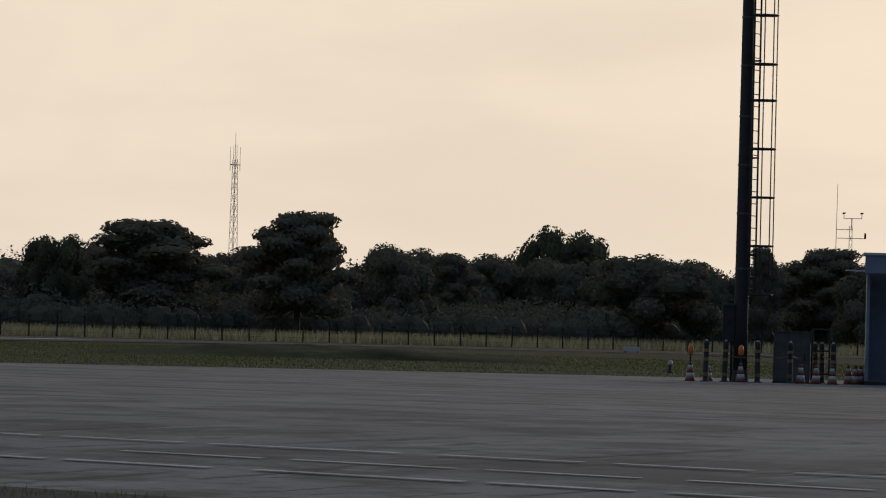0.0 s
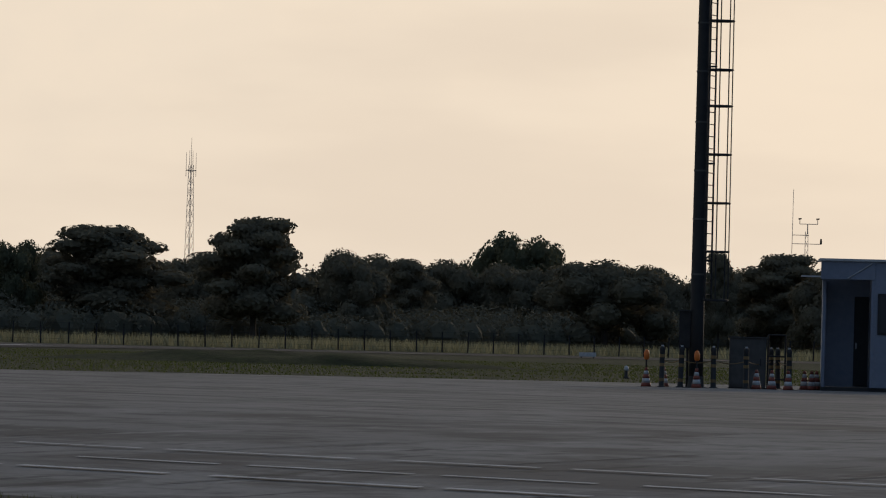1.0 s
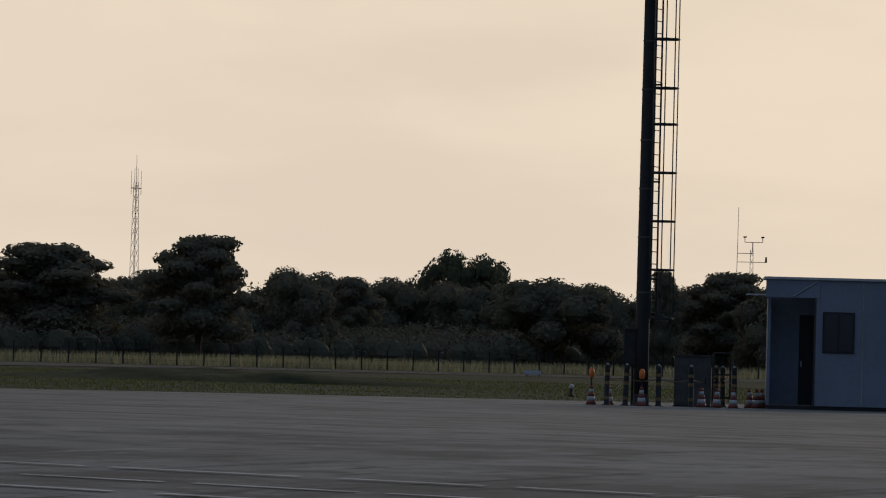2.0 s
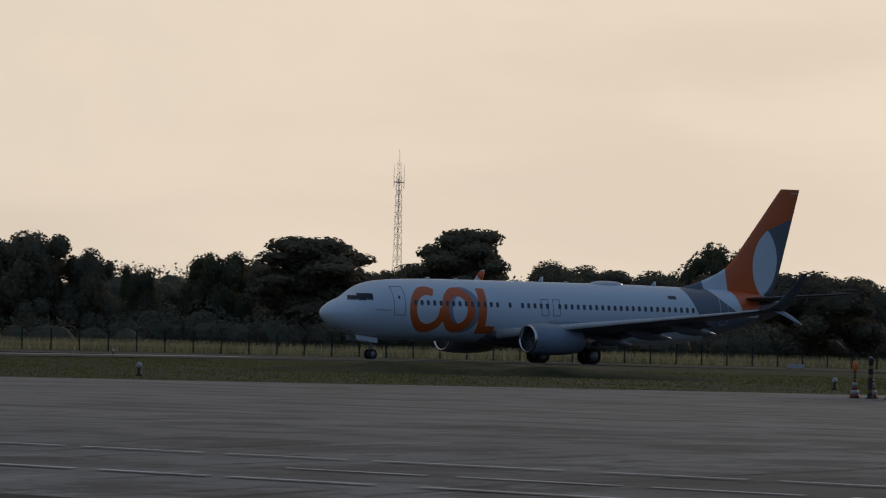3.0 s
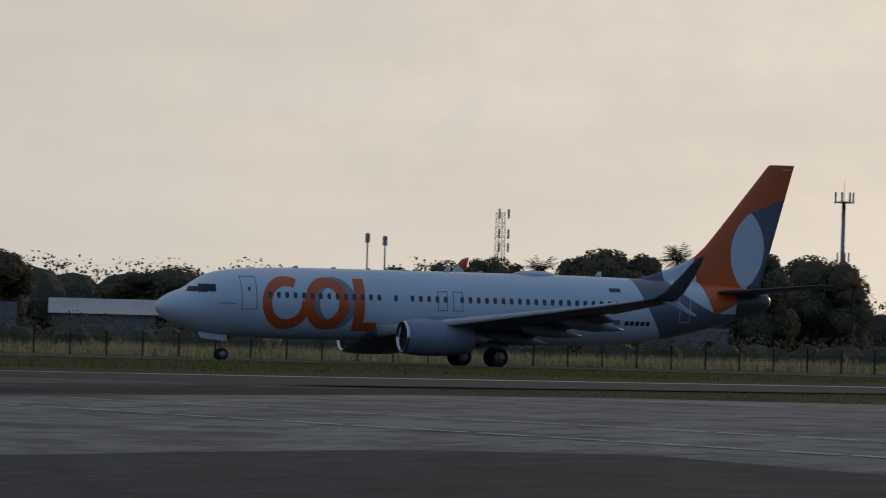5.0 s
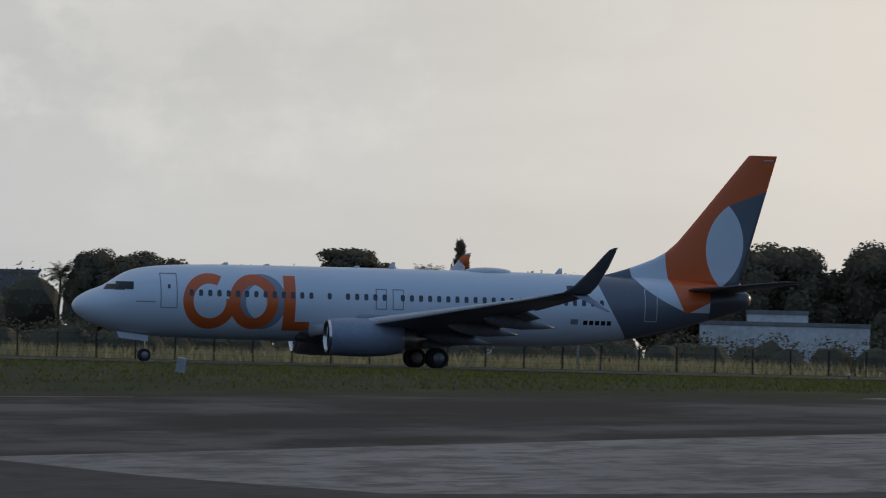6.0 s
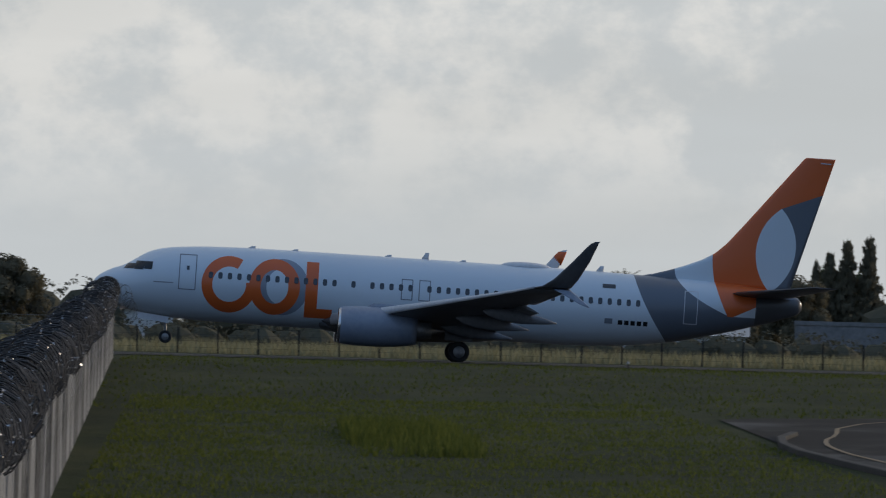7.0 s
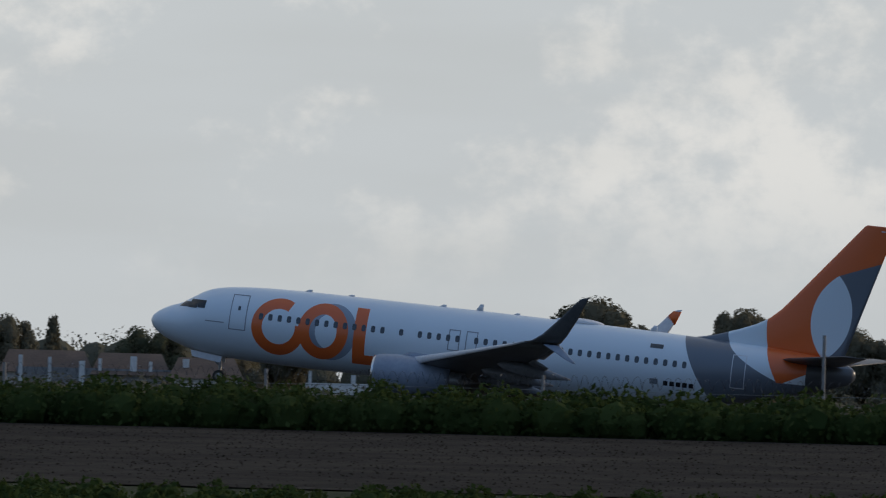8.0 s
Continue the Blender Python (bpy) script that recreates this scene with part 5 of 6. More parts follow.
def make_mast():
    mast = thing("floodlight_mast", stand_pose(0, 0), "tall dark tapering steel mast with a caged ladder", "mast")
    bm = bmesh.new()
    turned(bm, [(0.165, 0.0), (0.158, 2.0), (0.142, 6.0), (0.122, 12.0), (0.09, 24.0)], Matrix.Identity(4), 12)
    part("pole", bm, DARK_STEEL, mast)
    bm = bmesh.new()
    turned(bm, [(0.30, 0.0), (0.30, 0.04), (0.19, 0.05), (0.17, 0.3)], Matrix.Identity(4), 16)
    part("base_flange", bm, DARK_STEEL, mast)
    for z in (2.6, 3.85, 4.95, 6.05, 7.2, 8.3, 9.4):
        bm = bmesh.new()
        r = 0.16 - 0.0035 * z
        turned(bm, [(r + 0.012, z - 0.02), (r + 0.016, z), (r + 0.012, z + 0.02)], Matrix.Identity(4), 14, False)
        part("clamp", bm, DARK_GREY_PAINT, mast)
    ladder = part("ladder", rod(bmesh.new(), (0.16, -0.19, 2.0), (0.13, -0.19, 20), 0.022), DARK_STEEL, mast)
    part("rail", rod(bmesh.new(), (0.30, 0.19, 2.0), (0.27, 0.19, 20), 0.022), DARK_STEEL, ladder)
    for i in range(64):
        z = 2.15 + 0.275 * i
        part("rung", rod(bmesh.new(), (0.17, -0.19, z), (0.30, 0.19, z), 0.011, None, 6), DARK_STEEL, ladder)
    for i in range(9):
        z = 2.9 + 2.2 * i
        part("bracket", rod(bmesh.new(), (0.0, 0.0, z), (0.32, 0.0, z + 0.02), 0.022, None, 6), DARK_STEEL, ladder)
    cage = part("ladder_cage", bmesh.new(), DARK_STEEL, mast)
    hoops = [2.02, 3.12, 4.22, 5.32, 6.42, 7.24, 8.35, 9.45, 10.55]
    def ring(a, z):
        return 0.37 + 0.31 * math.cos(a), 0.34 * math.sin(a), z
    for z in hoops:
        bm = bmesh.new()
        n = 20
        for i in range(n):
            a, b = -2.5 + 5.0 * i / n, -2.5 + 5.0 * (i + 1) / n
            rod(bm, ring(a, z), ring(b, z), 0.024, None, 6)
        part("hoop", bm, DARK_STEEL, cage)
    for a in (-2.3, -1.5, -0.75, 0.0, 0.75, 1.5, 2.3):
        part("cage_bar", rod(bmesh.new(), ring(a, 2.0), (ring(a, 0)[0] - 0.03, ring(a, 0)[1], 20), 0.013, None, 6), DARK_STEEL, cage)
    bm = box(bmesh.new(), -0.40, -0.14, -0.10, 0.14, 0.92, 1.76, 0.012)
    cab = part("switch_box", bm, KERB, mast, "dark switch box fixed to the mast")
    part("box_roof", box(bmesh.new(), -0.44, -0.12, -0.14, 0.18, 1.762, 1.785, 0.006), DARK_GREY_PAINT, cab)
    part("conduit", rod(bmesh.new(), (-0.2, 0.05, 0.0), (-0.2, 0.05, 0.93), 0.03), DARK_STEEL, mast)


make_mast()


def make_cone(lamp):
    cone = thing("traffic_cone", pose(0, 0, 0), "red and white traffic cone with an orange warning lamp" if lamp else "red and white striped traffic cone", "traffic cone", "cones by the mast")
    part("foot", box(bmesh.new(), -0.15, 0.15, -0.15, 0.15, 0.0, 0.035, 0.01), BLACK_RUBBER, cone)
    rings = ((0.035, 0.12, CONE_RED), (0.12, 0.22, WHITE_PLASTIC), (0.22, 0.31, CONE_RED), (0.31, 0.39, WHITE_PLASTIC), (0.39, 0.47, CONE_RED))
    for z0, z1, m in rings:
        bm = bmesh.new()
        turned(bm, [(0.125 - 0.2 * z0, z0), (0.125 - 0.2 * z1, z1)], Matrix.Identity(4), 16)
        part("band", bm, m, cone)
    if lamp:
        part("stick", rod(bmesh.new(), (0, 0, 0.46), (0, 0, 0.66), 0.02), BLACK_RUBBER, cone)
        bm = bmesh.new()
        turned(bm, [(0.03, 0.64), (0.06, 0.66), (0.065, 0.78), (0.05, 0.84), (0.02, 0.87)], Matrix.Identity(4), 14)
        part("lamp", bm, ORANGE_PLASTIC, cone, "orange lens")
    return cone


def make_bollard():
    post = thing("bollard", pose(0, 0, 0), "slim black and yellow barrier post with a chain", "bollard", "barrier posts by the mast")
    bm = bmesh.new()
    turned(bm, [(0.13, 0.0), (0.13, 0.03), (0.062, 0.06), (0.058, 0.86), (0.062, 0.87), (0.064, 0.92), (0.04, 0.95)], Matrix.Identity(4), 14)
    part("shaft", bm, BLACK_RUBBER, post)
    for z in (0.16, 0.50, 0.70):
        bm = bmesh.new()
        turned(bm, [(0.0635, z), (0.0635, z + 0.07)], Matrix.Identity(4), 14, False)
        part("band", bm, YELLOW, post, "yellow band")
    bm = rod(bmesh.new(), (0, 0, 0.95), (0, 0, 0.985), 0.03)
    part("reflector", bm, WHITE_PLASTIC, post)
    return post


def chain(a, b, sag):
    """A hanging chain as a run of short links."""
    ob = thing("chain", pose(0, 0, 0), "yellow plastic chain hung between the posts", "chain", "barrier chains")
    n = 14
    for i in range(n):
        p, q = [Vector(a).lerp(Vector(b), u) - Vector((0, 0, sag * 4 * u * (1 - u))) for u in (i / n, (i + 0.85) / n)]
        part("link", rod(bmesh.new(), p, q, 0.012, None, 5), YELLOW, ob)
    return ob


def make_barrier():
    plain, lit, post = make_cone(False), make_cone(True), make_bollard()
    # across the sight line, further off: lit cones, plain cones, posts
    for u, v, lean in ((-1.12, -0.2, 0), (0.02, -0.55, 2)):
        copy_thing(lit, stand_pose(u, v) @ pose(0, 0, 0, lean, 0, u * 40))
    for u, v in ((-0.72, 0.9), (1.38, 0.3), (1.73, 0.5), (2.09, -0.3), (2.50, 2.5), (2.66, 2.2), (2.78, 2.6)):
        copy_thing(plain, stand_pose(u, v) @ pose(0, 0, 0, 0, 0, u * 70))
    posts = [(-0.77, -0.4), (-0.35, -0.3), (0.40, -0.2), (1.14, 0.3), (1.74, 3.2), (1.90, 3.4), (2.13, 1.0)]
    for u, v in posts:
        copy_thing(post, stand_pose(u, v) @ pose(0, 0, 0, turns.uniform(-2, 2), turns.uniform(-2, 2), 0))
    for (a, b), (c, d) in zip(posts, posts[1:]):
        chain(at_stand(a, b, 0.66), at_stand(c, d, 0.66), 0.07)
    for kept in (plain, lit, post):
        for ob in [*kept.children_recursive, kept]:
            bpy.data.objects.remove(ob)
    # switch cabinet and a dark pipe frame behind the posts
    cab = thing("switch_cabinet", stand_pose(1.18, 2.0), "grey weathered electrical cabinet behind the barrier", "cabinet")
    part("body", box(bmesh.new(), -0.42, 0.42, -0.3, 0.3, 0.06, 1.18, 0.012), DARK_GREY_PAINT, cab)
    part("plinth", box(bmesh.new(), -0.44, 0.44, -0.32, 0.32, 0.0, 0.06, 0.01), KERB, cab)
    part("lid", box(bmesh.new(), -0.46, 0.46, -0.34, 0.34, 1.183, 1.215, 0.01), DARK_GREY_PAINT, cab)
    part("door", box(bmesh.new(), -0.38, 0.38, -0.315, -0.302, 0.12, 1.14, 0.004), DARK_GREY_PAINT, cab)
    part("handle", box(bmesh.new(), 0.28, 0.31, -0.345, -0.317, 0.55, 0.72, 0.004), DARK_STEEL, cab)
    gate = thing("pipe_frame", stand_pose(1.85, 2.6), "dark welded pipe frame", "frame")
    for x in (-0.2, 0.2):
        part("upright", rod(bmesh.new(), (x, 0, 0), (x, 0, 1.28), 0.024), DARK_STEEL, gate)
    for z in (0.25, 0.78, 1.27):
        part("crossbar", rod(bmesh.new(), (-0.2, 0, z), (0.2, 0, z), 0.02), DARK_STEEL, gate)


make_barrier()


def make_cabin():
    """A white site cabin with an open porch at its near end."""
    cabin = thing("site_cabin", stand_pose(2.86, 1.2, 0, 0), "bluish white panel cabin with a porch and a dark window", "cabin")
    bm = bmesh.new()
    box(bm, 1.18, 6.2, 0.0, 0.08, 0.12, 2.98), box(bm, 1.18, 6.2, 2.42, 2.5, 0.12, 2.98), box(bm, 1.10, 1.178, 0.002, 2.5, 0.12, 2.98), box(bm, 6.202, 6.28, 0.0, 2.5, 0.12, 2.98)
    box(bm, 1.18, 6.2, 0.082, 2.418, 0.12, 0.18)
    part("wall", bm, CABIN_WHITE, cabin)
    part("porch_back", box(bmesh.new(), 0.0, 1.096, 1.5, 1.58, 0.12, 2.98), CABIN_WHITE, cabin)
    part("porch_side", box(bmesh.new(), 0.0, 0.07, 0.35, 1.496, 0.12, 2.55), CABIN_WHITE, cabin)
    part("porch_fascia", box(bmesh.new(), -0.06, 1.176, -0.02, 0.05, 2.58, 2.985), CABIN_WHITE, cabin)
    part("brace", rod(bmesh.new(), (0.55, -0.03, 2.6), (1.1, -0.03, 2.95), 0.018), GALVANISED, cabin)
    part("roof", box(bmesh.new(), -0.1, 6.34, -0.08, 2.58, 2.99, 3.05, 0.012), TIN_ROOF, cabin)
    part("skid", box(bmesh.new(), 0.0, 6.2, 0.05, 2.4, 0.0, 0.116, 0.01), DARK_STEEL, cabin)
    part("awning_edge", box(bmesh.new(), -0.5, -0.06, 0.0, 0.7, 2.62, 2.65), TIN_ROOF, cabin)
    win = part("window", box(bmesh.new(), 1.25, 1.98, -0.03, 0.0, 1.33, 2.27, 0.006), DARK_STEEL, cabin)
    part("pane", box(bmesh.new(), 1.29, 1.60, -0.036, -0.031, 1.37, 2.23), DARK_GLASS, win)
    part("pane", box(bmesh.new(), 1.63, 1.94, -0.042, -0.031, 1.37, 2.23), DARK_GLASS, win)
    door = part("door", box(bmesh.new(), 0.75, 1.08, 1.46, 1.498, 0.14, 2.2, 0.006), DARK_STEEL, cabin)
    part("handle", box(bmesh.new(), 0.79, 0.82, 1.43, 1.459, 1.0, 1.14, 0.004), GALVANISED, door)
    for x in (1.9, 2.9, 3.9, 4.9):
        part("panel_joint", box(bmesh.new(), x + 0.25, x + 0.28, -0.012, -0.001, 0.14, 2.96), GALVANISED, cabin)


make_cabin()


# ---- runway furniture ----
def make_small_things():
    x, y = spot(39.85, 690)
    vane = thing("weather_mast", pose(x, y, -1.26, 0, 0, -39) @ Matrix.Scale(2.3, 4), "slim grey weather mast with wind instruments", "weather mast")
    for a in (0.0, 2.09, 4.19):
        part("leg", rod(bmesh.new(), (0.15 * math.cos(a), 0.15 * math.sin(a), 0), (0.07 * math.cos(a), 0.07 * math.sin(a), 5.7), 0.012, 0.010, 6), GALVANISED, vane)
    for i in range(16):
        z = 0.3 + 0.34 * i
        r = 0.15 - 0.014 * z
        for a in (0.0, 2.09, 4.19):
            part("brace", rod(bmesh.new(), (r * math.cos(a), r * math.sin(a), z), (r * math.cos(a + 2.09), r * math.sin(a + 2.09), z + 0.3), 0.006, None, 4), GALVANISED, vane)
    part("crossarm", rod(bmesh.new(), (-0.27, 0, 6.0), (0.45, 0, 6.0), 0.013), GALVANISED, vane)
    part("neck", rod(bmesh.new(), (0.05, 0, 5.6), (0.05, 0, 6.0), 0.02), GALVANISED, vane)
    for u, z in ((-0.27, 6.0), (0.45, 6.0)):
        part("stem", rod(bmesh.new(), (u, 0, z), (u, 0, z + 0.22), 0.014), GALVANISED, vane)
        part("sensor", rod(bmesh.new(), (u - 0.06, 0, z + 0.2), (u + 0.07, 0, z + 0.22), 0.035, 0.025), DARK_STEEL, vane)
    for z, a, b in ((5.55, -0.56, 0.1), (5.2, -0.56, 0.62)):
        part("arm", rod(bmesh.new(), (a, 0, z), (b, 0, z), 0.013), GALVANISED, vane)
    part("wind_sensor", rod(bmesh.new(), (0.6, 0, 5.2), (0.6, 0, 5.42), 0.045, 0.035), DARK_STEEL, vane)
    part("whip_aerial", rod(bmesh.new(), (-0.57, 0, 4.3), (-0.55, 0, 7.4), 0.014, 0.009, 6), GALVANISED, vane)
    x, y = spot(38.19, 480)
    board = thing("runway_board", pose(x, y, 0, 0, 0, -38), "low white board beside the runway", "sign")
    part("panel", box(bmesh.new(), -0.55, 0.55, -0.05, 0.05, 0.12, 0.40, 0.01), WHITE_PLASTIC, board)
    for u in (-0.4, 0.4):
        part("foot", box(bmesh.new(), u - 0.04, u + 0.04, -0.06, 0.06, 0.0, 0.12), DARK_STEEL, board)
    x, y = 47, 261
    marker = thing("marker_box", pose(x, y, ground_z(x, y) - 0.02, 4, 9, -10), "tilted white marker block standing in the grass", "marker")
    part("block", box(bmesh.new(), -0.17, 0.17, -0.15, 0.15, 0.0, 0.58, 0.02), WHITE_PLASTIC, marker)
    part("base", box(bmesh.new(), -0.2, 0.2, -0.18, 0.18, 0.0, 0.05, 0.01), GREY_WALL, marker)
    for x, y in ((132, 166), (106.4, 163), (165, 285), (228, 352), (62, 205), (20, 362), (-60, 364), (100, 364), (-25, 364)):
        light = thing("edge_light", pose(x, y, ground_z(x, y)), "small squat taxiway edge light", "edge light", "edge lights")
        bm = bmesh.new()
        turned(bm, [(0.10, 0.0), (0.10, 0.03), (0.05, 0.06), (0.05, 0.22)], Matrix.Identity(4), 12)
        part("base", bm, DARK_STEEL, light)
        bm = bmesh.new()
        turned(bm, [(0.06, 0.221), (0.075, 0.25), (0.065, 0.33), (0.02, 0.37)], Matrix.Identity(4), 12)
        part("lens", bm, WHITE_PLASTIC, light)


make_small_things()


# ---- concrete wall with coiled razor wire, and the wire fence that goes on from its far end ----
def wall_x(y):
    return -3.2 - (y - 150) * 0.0077


def coil_mesh(path, radius, pitch, thick, seed):
    """Coiled wire about a line of points: a square-section helix with small barbs."""
    r = random.Random(seed)
    verts, faces = [], []
    total = sum(math.dist(p, q) for p, q in zip(path, path[1:]))
    per = 15
    n = int(total / pitch) * per
    lens = np.cumsum([0] + [math.dist(p, q) for p, q in zip(path, path[1:])])
    pts = np.array(path)
    wob = 0.0
    for i in range(n + 1):
        d = total * i / n
        j = min(int(np.searchsorted(lens, d, "right")) - 1, len(path) - 2)
        u = (d - lens[j]) / (lens[j + 1] - lens[j])
        c = pts[j] * (1 - u) + pts[j + 1] * u
        t = pts[j + 1] - pts[j]
        t /= np.linalg.norm(t)
        s = np.array((t[1], -t[0], 0.0))
        a = 2 * math.pi * i / per
        if i % per == 0:
            wob = r.uniform(0.84, 1.12)
            tip = r.uniform(-0.10, 0.10)
        q = c + (s * math.cos(a) + np.array((0, 0, 1)) * math.sin(a)) * radius * wob + t * tip * math.sin(a * 0.5)
        o = (s * math.cos(a) + np.array((0, 0, 1)) * math.sin(a)) * thick
        w = t * thick * 1.6
        verts += [q - o, q + w, q + o, q - w]
        if i:
            b = 4 * i
            for m in range(4):
                faces.append((b - 4 + m, b - 4 + (m + 1) % 4, b + (m + 1) % 4, b + m))
    return verts, faces


def make_wall():
    wall = thing("wall_perimeter", pose(0, 0, 0), "grey precast concrete perimeter wall with ribbed panels", "wall", kind="structure")
    bm = box(bmesh.new(), -0.04, 0.04, -1.14, 1.14, -0.5, 2.0, 0.008)
    for i in range(9):
        y = -1.02 + 0.255 * i
        box(bm, 0.041, 0.105, y - 0.045, y + 0.045, -0.5, 1.98)
    slab = bpy.data.meshes.new("panel")
    bm.to_mesh(slab)
    bm.free()
    bm = box(bmesh.new(), -0.09, 0.09, -0.09, 0.09, -0.5, 2.06, 0.012)
    post = bpy.data.meshes.new("post")
    bm.to_mesh(post)
    bm.free()
    slab.materials.append(WALL_CONCRETE), post.materials.append(WALL_CONCRETE)
    for i in range(101):
        y = 58 + 2.48 * i
        for name, me, yy in (("panel", slab, y), ("post", post, y + 1.24)):
            ob = new(name, me)
            ob.parent = wall
            ob.matrix_basis = pose(wall_x(yy), yy, ground_z(-4, yy), 0, turns.uniform(-0.6, 0.6), 0.44)
    # two coils lying on the crest, leaning to the field's side
    line = [(wall_x(y) - 0.22 + 0.22 * noise.noise((0, y * 0.16, 0)), y, ground_z(-4, y) + 2.34 + 0.42 * noise.noise((3, y * 0.11, 0)) + 0.45 * step((y - 288) / 12)) for y in spread(58, 307, 3.1)]
    line += [(-3.9, 307.6, 2.5), (-3.6, 308.2, 1.7)]
    v1, f1 = coil_mesh(line, 0.50, 0.27, 0.011, 1)
    v2, f2 = coil_mesh([(x - 0.42, y + 0.3, z - 0.14) for x, y, z in line[:-2]], 0.46, 0.31, 0.011, 2)
    v3, f3 = coil_mesh([(x - 0.95 * step((215 - y) / 80), y + 0.1, z - 0.55 * step((215 - y) / 80)) for x, y, z in line if y < 216], 0.55, 0.30, 0.012, 4)
    far = len(v1) + len(v2)
    wire = new("razor_wire", mesh_of("razor_wire", [*v1, *v2, *v3], [*f1, *[tuple(k + len(v1) for k in q) for q in f2], *[tuple(k + far for k in q) for q in f3]], WIRE))
    tagged(wire, "thick coils of dark glinting razor wire along the wall", "razor wire")
    # bare steel blades that catch the light, each one bent its own way
    n = 21000
    at = np.array([v1[int(i)] for i in rng.uniform(0, len(v1), n // 2)] + [v2[int(i)] for i in rng.uniform(0, len(v2), n // 2 - 3000)] + [v3[int(i)] for i in rng.uniform(0, len(v3), 3000)])
    away = rng.normal(size=(n, 3))
    v, f = leaf_quads(at, away, 0.030, 0.0, 0.45, 0.0)
    part("blades", mesh_of("blades", v, f, BRIGHT_WIRE), BRIGHT_WIRE, wire, "bright bare steel blades")
    fence = thing("wire_fence", pose(0, 0, 0), "wire fence with thin posts and a razor coil", "fence")
    for x in (-11.5, -23, -34, -45.5, -57, -68):
        part("post", rod(bmesh.new(), (x, 300, -0.1), (x, 300, 2.3 if x != -34 else 4.2), 0.07), GREY_WALL, fence)
    for z in (0.5, 0.9, 1.3, 1.7):
        part("wire", rod(bmesh.new(), (-80, 300, z), (-4.6, 300, z), 0.008, None, 4), GALVANISED, fence)
    v, f = coil_mesh([(x, 300, 2.08 + 0.05 * noise.noise((x * 0.3, 0, 0))) for x in spread(-80, -4.8, 4)], 0.24, 0.42, 0.006, 3)
    part("razor_coil", mesh_of("razor_coil", v, f, WIRE), WIRE, fence, "dark razor coil")
    at = np.array([v[int(i)] for i in rng.uniform(0, len(v), 500)])
    bv, bf = leaf_quads(at, rng.normal(size=(500, 3)), 0.028, 0.0, 0.45, 0.0)
    part("blades", mesh_of("blades", bv, bf, BRIGHT_WIRE), BRIGHT_WIRE, fence, "bright bare steel blades")


make_wall()


# ---- masts on the skyline ----
def lattice_tower(heading, away, height, foot, top, name, label):
    x, y = spot(heading, away)
    tower = thing(name, pose(x, y, 0, 0, 0, 20), label, "tower")
    corners = [(math.cos(a), math.sin(a)) for a in (0.5, 2.07, 3.64, 5.21)]
    n = 16
    def at(i, c):
        r = foot + (top - foot) * (i / n) ** 0.7
        return (c[0] * r, c[1] * r, height * i / n)
    for c in corners:
        bm = bmesh.new()
        for i in range(n):
            rod(bm, at(i, c), at(i + 1, c), 0.045, 0.04, 5)
        part("leg", bm, GALVANISED, tower)
    for c, d in zip(corners, corners[1:] + corners[:1]):
        bm = bmesh.new()
        for i in range(n):
            rod(bm, at(i, c), at(i + 1, d), 0.022, None, 4)
            rod(bm, at(i, d), at(i + 1, c), 0.022, None, 4)
        part("bracing", bm, GALVANISED, tower)
    return tower


